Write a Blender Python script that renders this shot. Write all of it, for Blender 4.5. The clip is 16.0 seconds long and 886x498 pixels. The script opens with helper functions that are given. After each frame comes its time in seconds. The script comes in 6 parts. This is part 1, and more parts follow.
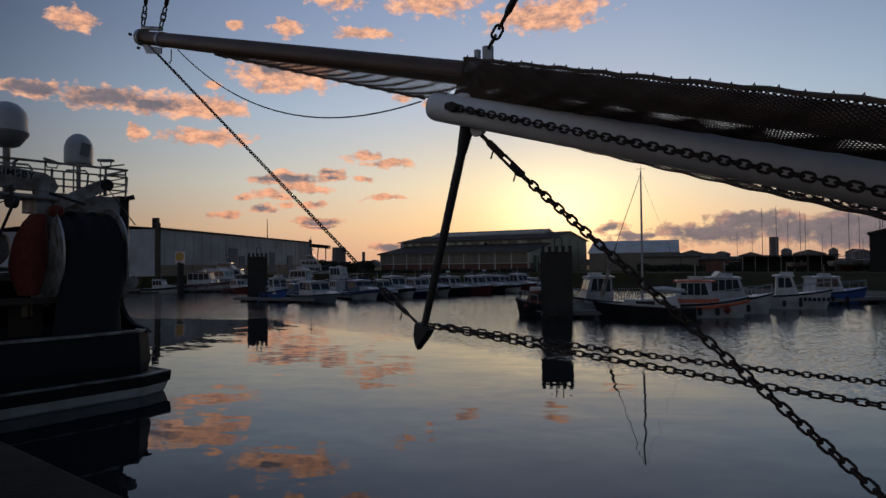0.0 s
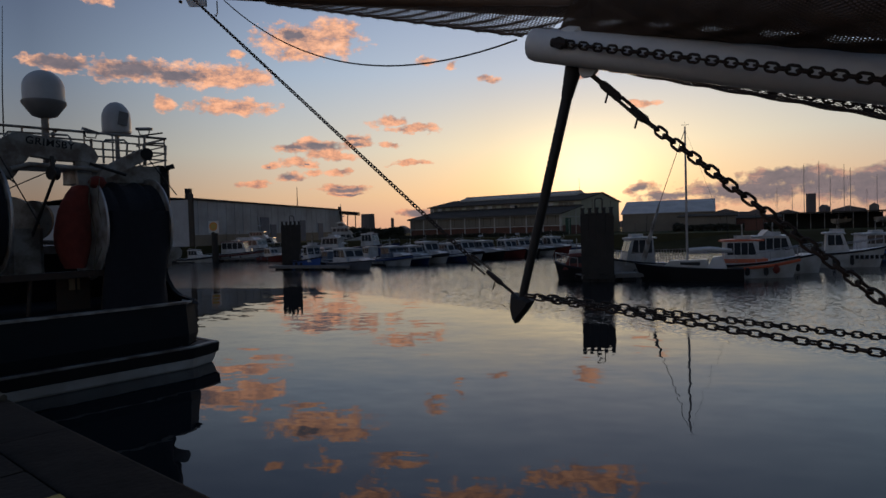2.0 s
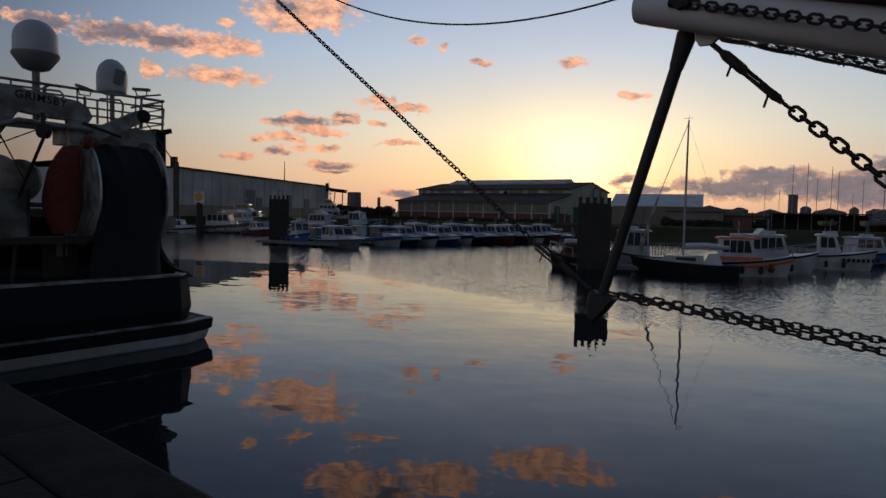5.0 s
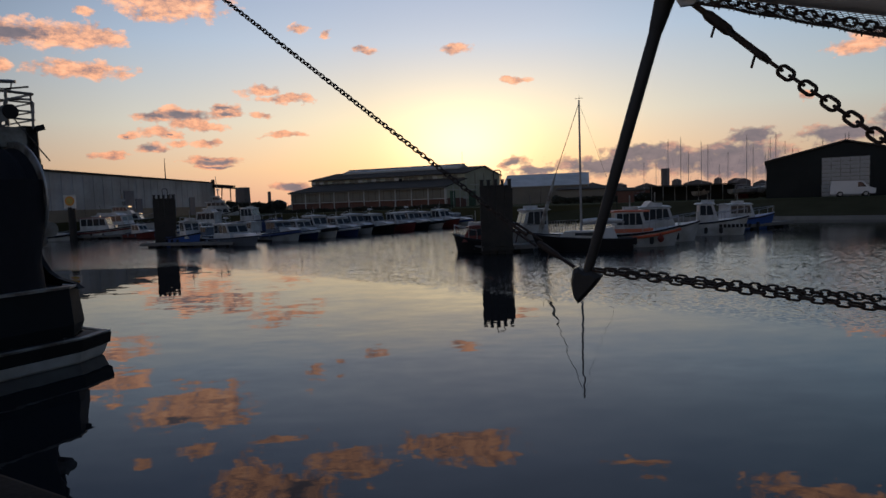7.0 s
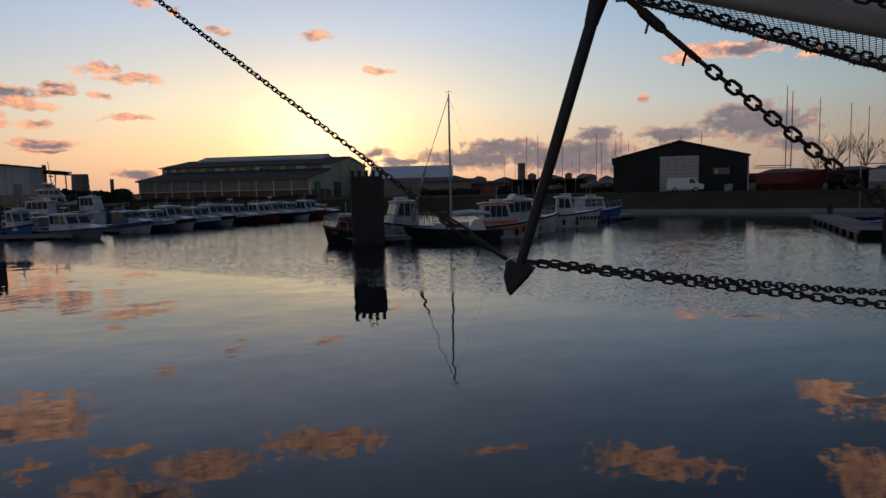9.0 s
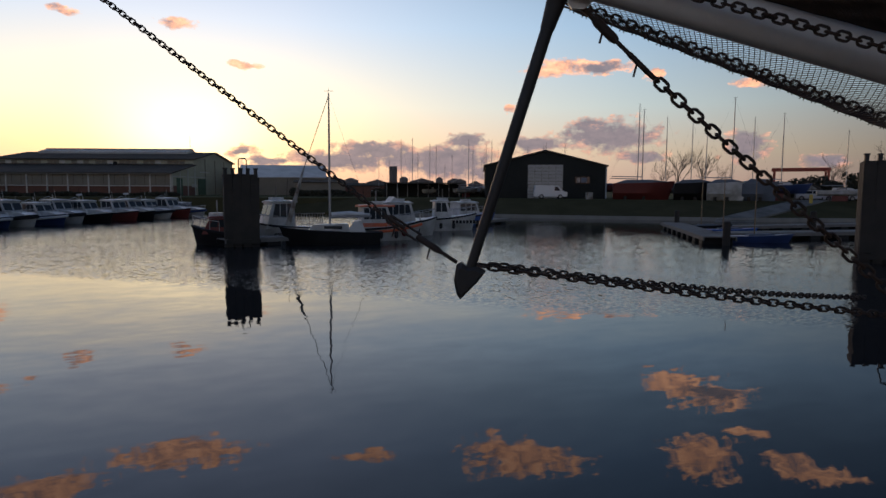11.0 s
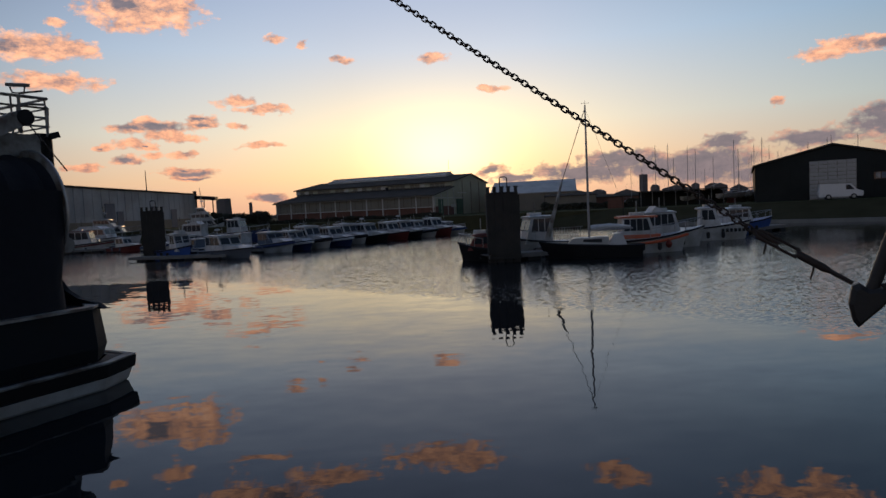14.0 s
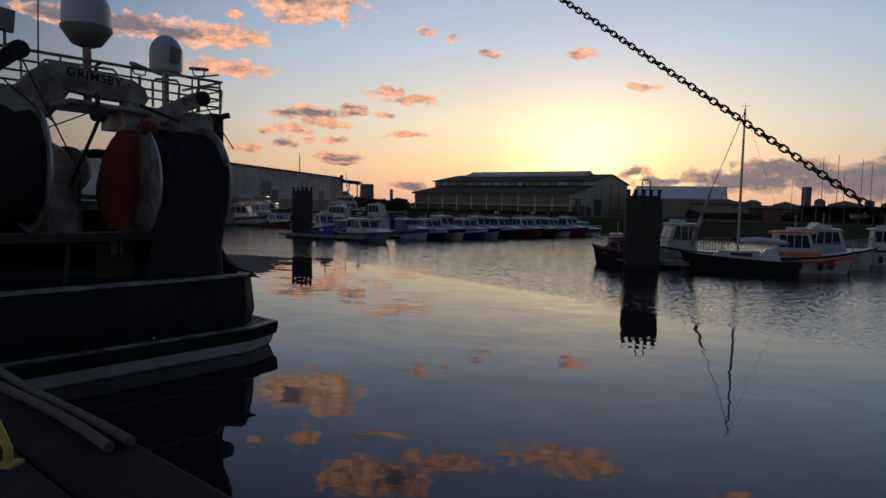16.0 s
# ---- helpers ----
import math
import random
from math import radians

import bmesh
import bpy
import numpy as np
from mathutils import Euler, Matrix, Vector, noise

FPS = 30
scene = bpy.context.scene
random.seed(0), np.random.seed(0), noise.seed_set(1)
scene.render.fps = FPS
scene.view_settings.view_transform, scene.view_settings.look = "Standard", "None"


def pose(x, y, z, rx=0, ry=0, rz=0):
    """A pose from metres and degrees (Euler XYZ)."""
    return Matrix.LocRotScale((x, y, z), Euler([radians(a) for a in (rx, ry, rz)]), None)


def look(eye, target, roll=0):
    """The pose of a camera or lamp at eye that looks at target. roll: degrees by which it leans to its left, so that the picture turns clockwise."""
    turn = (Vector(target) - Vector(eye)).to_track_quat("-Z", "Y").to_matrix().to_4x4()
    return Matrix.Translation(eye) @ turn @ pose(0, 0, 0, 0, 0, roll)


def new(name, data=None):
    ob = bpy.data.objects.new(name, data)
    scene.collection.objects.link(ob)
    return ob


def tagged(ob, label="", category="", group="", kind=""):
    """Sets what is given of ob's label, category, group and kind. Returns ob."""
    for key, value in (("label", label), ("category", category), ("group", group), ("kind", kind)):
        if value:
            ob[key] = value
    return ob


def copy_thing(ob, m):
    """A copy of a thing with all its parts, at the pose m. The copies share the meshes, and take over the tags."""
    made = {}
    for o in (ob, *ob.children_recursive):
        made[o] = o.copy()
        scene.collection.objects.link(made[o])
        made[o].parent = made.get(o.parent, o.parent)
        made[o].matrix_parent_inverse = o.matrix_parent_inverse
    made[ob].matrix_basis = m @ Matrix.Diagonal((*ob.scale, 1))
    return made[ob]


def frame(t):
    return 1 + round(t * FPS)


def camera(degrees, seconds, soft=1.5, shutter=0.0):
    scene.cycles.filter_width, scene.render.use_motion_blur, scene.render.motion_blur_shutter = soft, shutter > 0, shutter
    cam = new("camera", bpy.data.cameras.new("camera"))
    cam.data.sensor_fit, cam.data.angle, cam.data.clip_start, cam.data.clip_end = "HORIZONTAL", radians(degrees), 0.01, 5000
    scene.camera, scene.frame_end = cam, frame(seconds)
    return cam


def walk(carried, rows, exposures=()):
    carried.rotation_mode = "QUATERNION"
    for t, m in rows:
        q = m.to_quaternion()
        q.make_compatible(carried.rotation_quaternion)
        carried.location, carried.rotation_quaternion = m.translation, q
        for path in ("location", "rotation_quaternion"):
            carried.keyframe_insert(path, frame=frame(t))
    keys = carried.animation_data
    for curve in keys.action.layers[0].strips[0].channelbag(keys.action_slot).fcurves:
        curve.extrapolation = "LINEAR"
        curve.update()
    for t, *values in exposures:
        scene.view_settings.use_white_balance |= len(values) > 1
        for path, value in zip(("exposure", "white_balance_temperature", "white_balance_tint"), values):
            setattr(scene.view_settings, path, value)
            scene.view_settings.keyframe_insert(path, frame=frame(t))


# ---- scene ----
cam = camera(70.1, 16.0)
PATH = [
    (0, (0.547, 0.29, 3.524), (0.302, 2.274, 3.576), -0.5),
    (0.5, (0.377, 0.502, 3.519), (0.059, 2.476, 3.51), -0.4),
    (1, (0.195, 0.639, 3.512), (-0.22, 2.595, 3.491), -2.2),
    (1.5, (0.033, 0.774, 3.514), (-0.375, 2.732, 3.502), 0.7),
    (2, (-0.159, 0.899, 3.53), (-0.492, 2.87, 3.472), -1.7),
    (2.5, (-0.29, 0.983, 3.528), (-0.62, 2.954, 3.454), 0.8),
    (3, (-0.412, 1.109, 3.527), (-0.751, 3.08, 3.475), -0.7),
    (5.3, (-1.054, 1.556, 3.533), (-1.301, 3.537, 3.415), 2.2),
    (5.5, (-1.131, 1.61, 3.53), (-1.32, 3.598, 3.421), 3.8),
    (6, (-1.312, 1.657, 3.513), (-1.331, 3.653, 3.389), 1.4),
    (6.5, (-1.46, 1.704, 3.506), (-1.421, 3.699, 3.367), 1.1),
    (7, (-1.57, 1.834, 3.491), (-1.524, 3.827, 3.338), -2.0),
    (7.5, (-1.665, 1.929, 3.489), (-1.531, 3.919, 3.338), -3.0),
    (8, (-1.779, 2.002, 3.502), (-1.545, 3.983, 3.351), -1.2),
    (8.5, (-1.918, 2.054, 3.507), (-1.561, 4.017, 3.356), -2.8),
    (9, (-2.034, 2.113, 3.496), (-1.564, 4.047, 3.304), -1.3),
    (9.5, (-2.127, 2.21, 3.495), (-1.478, 4.093, 3.307), -0.5),
    (9.7, (-2.166, 2.234, 3.502), (-1.444, 4.09, 3.31), 2.2),
    (11.8, (-2.671, 2.591, 3.479), (-1.769, 4.367, 3.291), -1.1),
    (12, (-2.681, 2.632, 3.487), (-1.825, 4.429, 3.296), -1.4),
    (12.5, (-2.764, 2.699, 3.473), (-1.977, 4.527, 3.276), -0.5),
    (13, (-2.905, 2.766, 3.477), (-2.191, 4.623, 3.277), -2.2),
    (13.5, (-2.982, 2.857, 3.485), (-2.513, 4.793, 3.298), -2.6),
    (14, (-3.162, 2.833, 3.536), (-3.052, 4.826, 3.407), -2.8),
    (14.5, (-3.168, 2.874, 3.547), (-3.213, 4.87, 3.436), -1.1),
    (15, (-3.167, 2.874, 3.52), (-3.324, 4.865, 3.417), 0.3),
    (15.5, (-3.172, 2.876, 3.529), (-3.409, 4.858, 3.406), 0.6),
    (16, (-3.17, 2.874, 3.52), (-3.474, 4.846, 3.381), 1.3),
]

# the dusk light: a low sun behind thin cloud, almost ahead
SUN_AZ, SUN_EL = 3.4, 1.7
EXPOSURES = [(0.0, 0.15), (3.0, 0.2), (5.5, 0.3), (9.5, 0.38), (11.8, 0.86), (12.5, 0.80), (13.5, 0.68), (14.2, 0.35), (16.0, 0.3)]
walk(cam, [(t, look(eye, target, roll)) for t, eye, target, roll in PATH], EXPOSURES)


class Nodes:
    """Short hand for a node tree."""

    def __init__(self, tree):
        self.tree = tree
        tree.nodes.clear()

    def put(self, kind, *ins, **attrs):
        node = self.tree.nodes.new(kind)
        for key, value in attrs.items():
            setattr(node, key, value)
        for i, value in enumerate(ins):
            self.link(node, i, value)
        return node

    def link(self, node, socket, value):
        if value is None:
            return
        if hasattr(value, "outputs"):
            value = value.outputs[0]
        if isinstance(value, bpy.types.NodeSocket):
            self.tree.links.new(value, node.inputs[socket])
        else:
            node.inputs[socket].default_value = value

    def math(self, op, a, b=None, c=None, clamp=False):
        return self.put("ShaderNodeMath", a, b, c, operation=op, use_clamp=clamp)

    def vmath(self, op, a, b=None, c=None):
        return self.put("ShaderNodeVectorMath", a, b, c, operation=op)

    def ramp(self, fac, stops):
        node = self.put("ShaderNodeValToRGB", fac)
        el = node.color_ramp.elements
        while len(el) < len(stops):
            el.new(0.5)
        for e, (p, c) in zip(el, stops):
            e.position, e.color = p, (*c, 1) if len(c) == 3 else c
        return node

    def mix(self, fac, a, b, blend="MIX"):
        node = self.put("ShaderNodeMix", data_type="RGBA", blend_type=blend)
        for i, v in ((0, fac), (6, a), (7, b)):
            if isinstance(v, tuple) and len(v) == 3:
                v = (*v, 1)
            self.link(node, i, v)
        return node.outputs[2]

    def noise(self, vec, scale, detail=3.0, rough=0.5):
        node = self.put("ShaderNodeTexNoise")
        for key, v in (("Vector", vec), ("Scale", scale), ("Detail", detail), ("Roughness", rough)):
            self.link(node, key, v)
        return node


# clouds by azimuth, elevation, half width, half height in degrees, and how grey they are
CLOUDS_SMALL = [
    (-22.1, 7.6, 2.16, 0.51, 0.55), (-20.4, 7.3, 1.55, 0.51, 0), (-18.2, 7.0, 0.82, 0.36, 0),
    (-17.0, 8.0, 1.65, 0.36, 0.5), (-14.2, 7.9, 0.93, 0.31, 0), (-24.7, 6.0, 0.72, 0.26, 0.4),
    (-22.8, 5.0, 1.23, 0.36, 0.7), (-20.9, 5.5, 0.93, 0.31, 0), (-17.9, 5.7, 0.72, 0.31, 0),
    (-25.9, 4.4, 1.03, 0.26, 0), (-18.9, 4.3, 1.75, 0.31, 0.4), (-18.1, 3.6, 1.85, 0.2, 0.8),
    (-12.2, 8.9, 2.32, 0.31, 0), (-21.6, 6.3, 1.23, 0.41, 0.3), (-11.7, 1.6, 1.64, 0.36, 1),
    (-12.2, 6.1, 1.85, 0.26, 0),
]
CLOUDS_LEFT = [
    (-35.3, 13.5, 3.9, 1.01, 1.0), (-29.0, 13.4, 4.68, 1.01, 0), (-26.0, 13.4, 2.08, 0.81, 0),
    (-32.0, 13.3, 3.12, 0.81, 0.9), (-40.4, 13.7, 2.34, 0.66, 1), (-27.6, 11.0, 3.62, 0.76, 0),
    (-37.5, 18.9, 1.69, 0.9, 0), (-26.2, 4.5, 1.54, 0.31, 0), (-32.8, 11.1, 0.93, 0.56, 0),
    (-27.2, 15.2, 0.94, 0.4, 0), (-24.3, 6.1, 0.62, 0.31, 0),
]
CLOUDS_AHEAD = [
    (-21.1, 16.5, 4.71, 1.51, 0.0), (-18.9, 17.4, 2.1, 1.25, 0), (-22.1, 16.9, 2.36, 0.8, 0.8),
    (-14.1, 9.8, 1.81, 0.56, 0), (-11.3, 9.2, 1.81, 0.41, 0), (-20.5, 7.8, 2.83, 0.56, 0.7),
    (-17.1, 8.3, 1.65, 0.41, 0.6), (-22.5, 6.4, 1.13, 0.51, 0), (-19.1, 7.0, 2.06, 0.41, 0),
    (-22.9, 5.1, 1.13, 0.46, 0.9), (-18.8, 5.6, 1.54, 0.36, 0), (-12.3, 6.3, 1.44, 0.26, 0),
    (-12.0, 1.8, 1.64, 0.41, 1), (-18.1, 4.0, 2.57, 0.41, 0.8), (7.9, 3.2, 1.33, 0.62, 1),
    (3.0, 13.1, 1.56, 0.46, 0), (-5.1, 13.2, 1.14, 0.4, 0), (-5.1, 13.2, 0.94, 0.35, 0),
    (-10.8, 14.9, 0.73, 0.4, 0), (-8.5, 14.6, 0.52, 0.3, 0),
]
CLOUDS_LOW = [
    (39.8, 4.7, 4.71, 1.48, 1.8), (38.2, 5.4, 1.39, 0.88, 0), (33.6, 4.1, 2.92, 0.81, 1.8),
    (27.6, 4.3, 1.81, 0.81, 1.8), (19.3, 3.5, 4.16, 0.97, 1.8), (16.2, 2.5, 5.2, 1.04, 1.8),
    (25.8, 2.6, 4.85, 1.64, 1.8), (22.3, 2.7, 3.47, 1.04, 1.8), (10.1, 2.3, 2.21, 0.52, 1.8),
    (50.9, 3.6, 1.8, 1.33, 1.8), (42.8, 2.9, 2.21, 0.59, 1.8), (56.2, 2.3, 1.53, 0.59, 1.8),
    (29.9, 1.6, 4.16, 0.74, 1.8),
]
CLOUDS_RIGHT = [
    (35.3, 10.5, 2.59, 0.81, 0), (39.0, 10.4, 2.84, 0.61, 0.9), (50.8, 8.6, 1.44, 0.41, 0),
    (43.5, 9.7, 0.72, 0.46, 0), (31.5, 7.0, 0.72, 0.41, 0), (8.2, 10.4, 1.34, 0.31, 0),
    (46.0, 16.5, 2.36, 1.41, 0), (49.1, 16.7, 3.14, 1.0, 0.9),
]
CLOUDS_HIGH = [
    (-20.9, 20.4, 1.59, 0.74, 0), (-14.1, 20.2, 3.18, 0.6, 0), (-8.0, 22.9, 4.28, 1.18, 0),
    (2.3, 21.4, 5.58, 1.39, 0), (4.8, 21.9, 3.2, 0.99, 0), (-25.2, 20.2, 0.95, 0.4, 0),
    (33.0, 23.3, 5.89, 1.38, 0), (48.2, 22.0, 2.93, 1.78, 0), (51.9, 19.6, 1.59, 0.7, 0),
    (56.5, 21.4, 3.19, 0.99, 0), (18.2, 23.0, 3.21, 0.49, 0), (-16.6, 23.8, 3.22, 1.96, 0),
    (-12.4, 24.6, 3.23, 1.47, 0.7),
]
CLOUDS = CLOUDS_SMALL + CLOUDS_LEFT + CLOUDS_AHEAD + CLOUDS_LOW + CLOUDS_RIGHT + CLOUDS_HIGH


def build_sky():
    world = bpy.data.worlds.new("dusk_sky")
    scene.world = world
    world.use_nodes = True
    n = Nodes(world.node_tree)
    way = n.put("ShaderNodeTexCoord").outputs["Generated"]
    xyz = n.put("ShaderNodeSeparateXYZ", way)
    az = n.math("MULTIPLY", n.math("ARCTAN2", xyz.outputs[0], xyz.outputs[1]), 57.2958)
    el = n.math("MULTIPLY", n.math("ARCSINE", xyz.outputs[2]), 57.2958)
    # clear sky: colour by height, dimmer away from the sun
    tall = n.math("DIVIDE", el, 60.0, clamp=True)
    base = n.ramp(tall, SKYRAMP)
    sunway = Vector((math.sin(radians(11)), math.cos(radians(11)), 0.0))    # the clearer part of the sky
    flat = n.vmath("NORMALIZE", n.put("ShaderNodeCombineXYZ", xyz.outputs[0], xyz.outputs[1], 0.0))
    facing = n.vmath("DOT_PRODUCT", flat, tuple(sunway)).outputs["Value"]
    dim = n.ramp(n.math("MULTIPLY_ADD", facing, 0.5, 0.5), DIMRAMP)
    clear = n.mix(1.0, base.outputs[0], dim.outputs[0], "MULTIPLY")
    sky = n.put("ShaderNodeTexSky", sky_type="NISHITA", sun_disc=False, sun_elevation=radians(SUN_EL), sun_rotation=radians(SUN_AZ), air_density=1.6, dust_density=2.5)
    clear = n.mix(0.12, clear, n.mix(1.0, sky.outputs[0], (0.12, 0.12, 0.12), "MULTIPLY"))
    paler = n.ramp(n.math("DIVIDE", n.math("SUBTRACT", az, 12.0), 30.0, clamp=True), [(0.0, (0, 0, 0)), (1.0, (1, 1, 1))]).outputs[0]
    clear = n.mix(paler, clear, n.mix(1.0, clear, (0.84, 1.02, 1.10), "MULTIPLY"))
    # brighter low down towards the town, deeper blue high up over the yard
    high = n.ramp(n.math("DIVIDE", n.math("SUBTRACT", el, 7.0), 12.0, clamp=True), [(0.0, (0, 0, 0)), (1.0, (1, 1, 1))]).outputs[0]
    round_ = n.math("DIVIDE", n.math("ADD", az, 60.0), 120.0, clamp=True)
    lowside = n.ramp(round_, [(0.12, (0.74, 0.76, 0.72)), (0.30, (0.72, 0.74, 0.69)), (0.46, (0.53, 0.52, 0.50)), (0.62, (0.5, 0.5, 0.5))]).outputs[0]
    highside = n.ramp(round_, [(0.12, (0.55, 0.55, 0.55)), (0.40, (0.55, 0.55, 0.55)), (0.60, (0.50, 0.50, 0.50)), (0.78, (0.40, 0.39, 0.38)), (0.95, (0.32, 0.31, 0.30))]).outputs[0]
    clear = n.mix(1.0, clear, n.mix(1.0, n.mix(high, lowside, highside), (2.0, 2.0, 2.0), "MULTIPLY"), "MULTIPLY")
    # glow round the veiled sun
    dz = n.math("SUBTRACT", el, SUN_EL)
    da = n.math("SUBTRACT", az, SUN_AZ)
    for wide, high, lift, colour in GLOWS:
        r2 = n.math("ADD", n.math("POWER", n.math("DIVIDE", n.math("ABSOLUTE", da), wide), 2.0), n.math("POWER", n.math("DIVIDE", n.math("ABSOLUTE", n.math("SUBTRACT", dz, lift)), high), 2.0))
        g = n.math("EXPONENT", n.math("MULTIPLY", r2, -1.0))
        clear = n.mix(g, clear, colour, "ADD")
    # clouds
    azel = n.put("ShaderNodeCombineXYZ", az, el, 0.0)
    wob = n.noise(n.vmath("MULTIPLY", azel, (0.55, 1.1, 1.0)), 0.5, 6.0, 0.62)
    fine = n.noise(n.vmath("MULTIPLY", azel, (0.5, 0.9, 1.0)), 1.35, 9.0, 0.68)
    shift = n.vmath("MULTIPLY_ADD", n.vmath("SUBTRACT", wob.outputs["Color"], (0.5, 0.5, 0.5)), (2.4, 1.5, 0.0), azel)
    near, grey = None, None
    for a, e, w, h, g in CLOUDS:
        d = n.vmath("LENGTH", n.vmath("MULTIPLY_ADD", shift, (1 / w, 1 / h, 0.0), (-a / w, -e / h, 0.0))).outputs["Value"]
        near = d if near is None else n.math("MINIMUM", near, d)
        if g > 0:
            d2 = n.math("DIVIDE", d, g)
            grey = d2 if grey is None else n.math("MINIMUM", grey, d2)
    puffs = n.noise(n.vmath("MULTIPLY", azel, (0.8, 1.0, 1.0)), 1.15, 4.0, 0.55)
    lumpy = n.math("ADD", n.math("MULTIPLY", n.math("SUBTRACT", fine.outputs[0], 0.5), 1.5), n.math("MULTIPLY", n.math("SUBTRACT", puffs.outputs[0], 0.5), 1.7))
    body = n.math("ADD", n.math("SUBTRACT", 1.12, near), lumpy)
    mask = n.math("MULTIPLY", n.ramp(body, [(0.04, (0, 0, 0)), (0.22, (0.52, 0.52, 0.52)), (0.52, (1, 1, 1))]).outputs[0], 0.94)
    dark = n.math("ADD", n.math("SUBTRACT", 1.10, grey), n.math("MULTIPLY", n.math("SUBTRACT", fine.outputs[0], 0.5), -1.5))
    dark = n.ramp(dark, [(0.08, (0, 0, 0)), (0.70, (0.97, 0.97, 0.97))]).outputs[0]
    lit = n.ramp(fine.outputs[0], CLOUDLIT).outputs[0]
    lit = n.mix(n.ramp(tall, [(0.0, (0, 0, 0)), (0.25, (1, 1, 1))]).outputs[0], n.mix(1.0, lit, (0.95, 0.8, 0.75), "MULTIPLY"), lit)
    cloud = n.mix(dark, lit, n.mix(fine.outputs[0], CLOUDGREY_A, CLOUDGREY_B))
    clear = n.mix(mask, clear, cloud)
    n.put("ShaderNodeOutputWorld", n.put("ShaderNodeBackground", clear, SKY_STRENGTH))


SKY_STRENGTH = 1.0
SKYRAMP = [(0.0, (0.66, 0.34, 0.24)), (0.055, (0.72, 0.47, 0.31)), (0.12, (0.60, 0.55, 0.49)), (0.23, (0.43, 0.52, 0.645)), (0.38, (0.26, 0.345, 0.515)), (0.58, (0.146, 0.20, 0.33)), (1.0, (0.09, 0.14, 0.25))]
DIMRAMP = [(0.0, (0.50, 0.52, 0.58)), (0.45, (0.38, 0.40, 0.46)), (0.68, (0.25, 0.29, 0.37)), (0.80, (0.22, 0.25, 0.31)), (0.92, (0.66, 0.69, 0.74)), (1.0, (1, 1, 1))]
GLOWS = [(15.0, 6.0, 3.6, (0.34, 0.29, 0.08)), (5.2, 3.2, 2.6, (0.44, 0.38, 0.24))]
CLOUDLIT = [(0.36, (0.30, 0.20, 0.19)), (0.47, (0.62, 0.32, 0.21)), (0.58, (0.90, 0.45, 0.26)), (0.74, (0.95, 0.57, 0.38))]
CLOUDGREY_A, CLOUDGREY_B = (0.07, 0.072, 0.095), (0.24, 0.20, 0.22)
build_sky()

sun = new("sun", bpy.data.lights.new("sun", "SUN"))
sun.data.energy, sun.data.angle, sun.data.color = 0.7, radians(6), (1.0, 0.62, 0.34)
sun.matrix_world = look((0, 0, 50), (-50 * math.sin(radians(SUN_AZ)), -50 * math.cos(radians(SUN_AZ)), 50 - 50 * math.tan(radians(SUN_EL))))


# ---- materials ----
def material(name, colour, rough=0.6, metal=0.0, other=None, scale=4.0, bump=0.15, dirt=0.35, spec=0.5):
    """A worn surface: two colours mixed by coarse stains and fine grain, with a slight relief."""
    m = bpy.data.materials.new(name)
    m.use_nodes = True
    n = Nodes(m.node_tree)
    pos = n.put("ShaderNodeTexCoord").outputs["Object"]
    coarse = n.noise(pos, scale * 0.35, 4.0, 0.6)
    grain = n.noise(pos, scale * 6.0, 3.0, 0.6)
    rnd = n.put("ShaderNodeObjectInfo").outputs["Random"]
    other = other or tuple(c * 0.55 for c in colour)
    stain = n.ramp(coarse, [(0.40, (0, 0, 0)), (0.62, (1, 1, 1))]).outputs[0]
    c = n.mix(n.math("MULTIPLY", stain, dirt), colour, other)
    c = n.mix(n.math("MULTIPLY", grain, 0.35), c, n.mix(1.0, c, (0.55, 0.55, 0.55), "MULTIPLY"))
    c = n.mix(n.math("MULTIPLY", rnd, 0.18), c, n.mix(1.0, c, (0.6, 0.6, 0.6), "MULTIPLY"))
    b = n.put("ShaderNodeBump")
    n.link(b, "Strength", bump)
    n.link(b, "Distance", 0.02)
    n.link(b, "Height", grain)
    s = n.put("ShaderNodeBsdfPrincipled")
    for key, v in (("Base Color", c), ("Roughness", n.math("MULTIPLY_ADD", coarse, 0.25, rough - 0.12)), ("Metallic", metal), ("Normal", b), ("Specular IOR Level", spec)):
        n.link(s, key, v)
    n.put("ShaderNodeOutputMaterial", s)
    return m


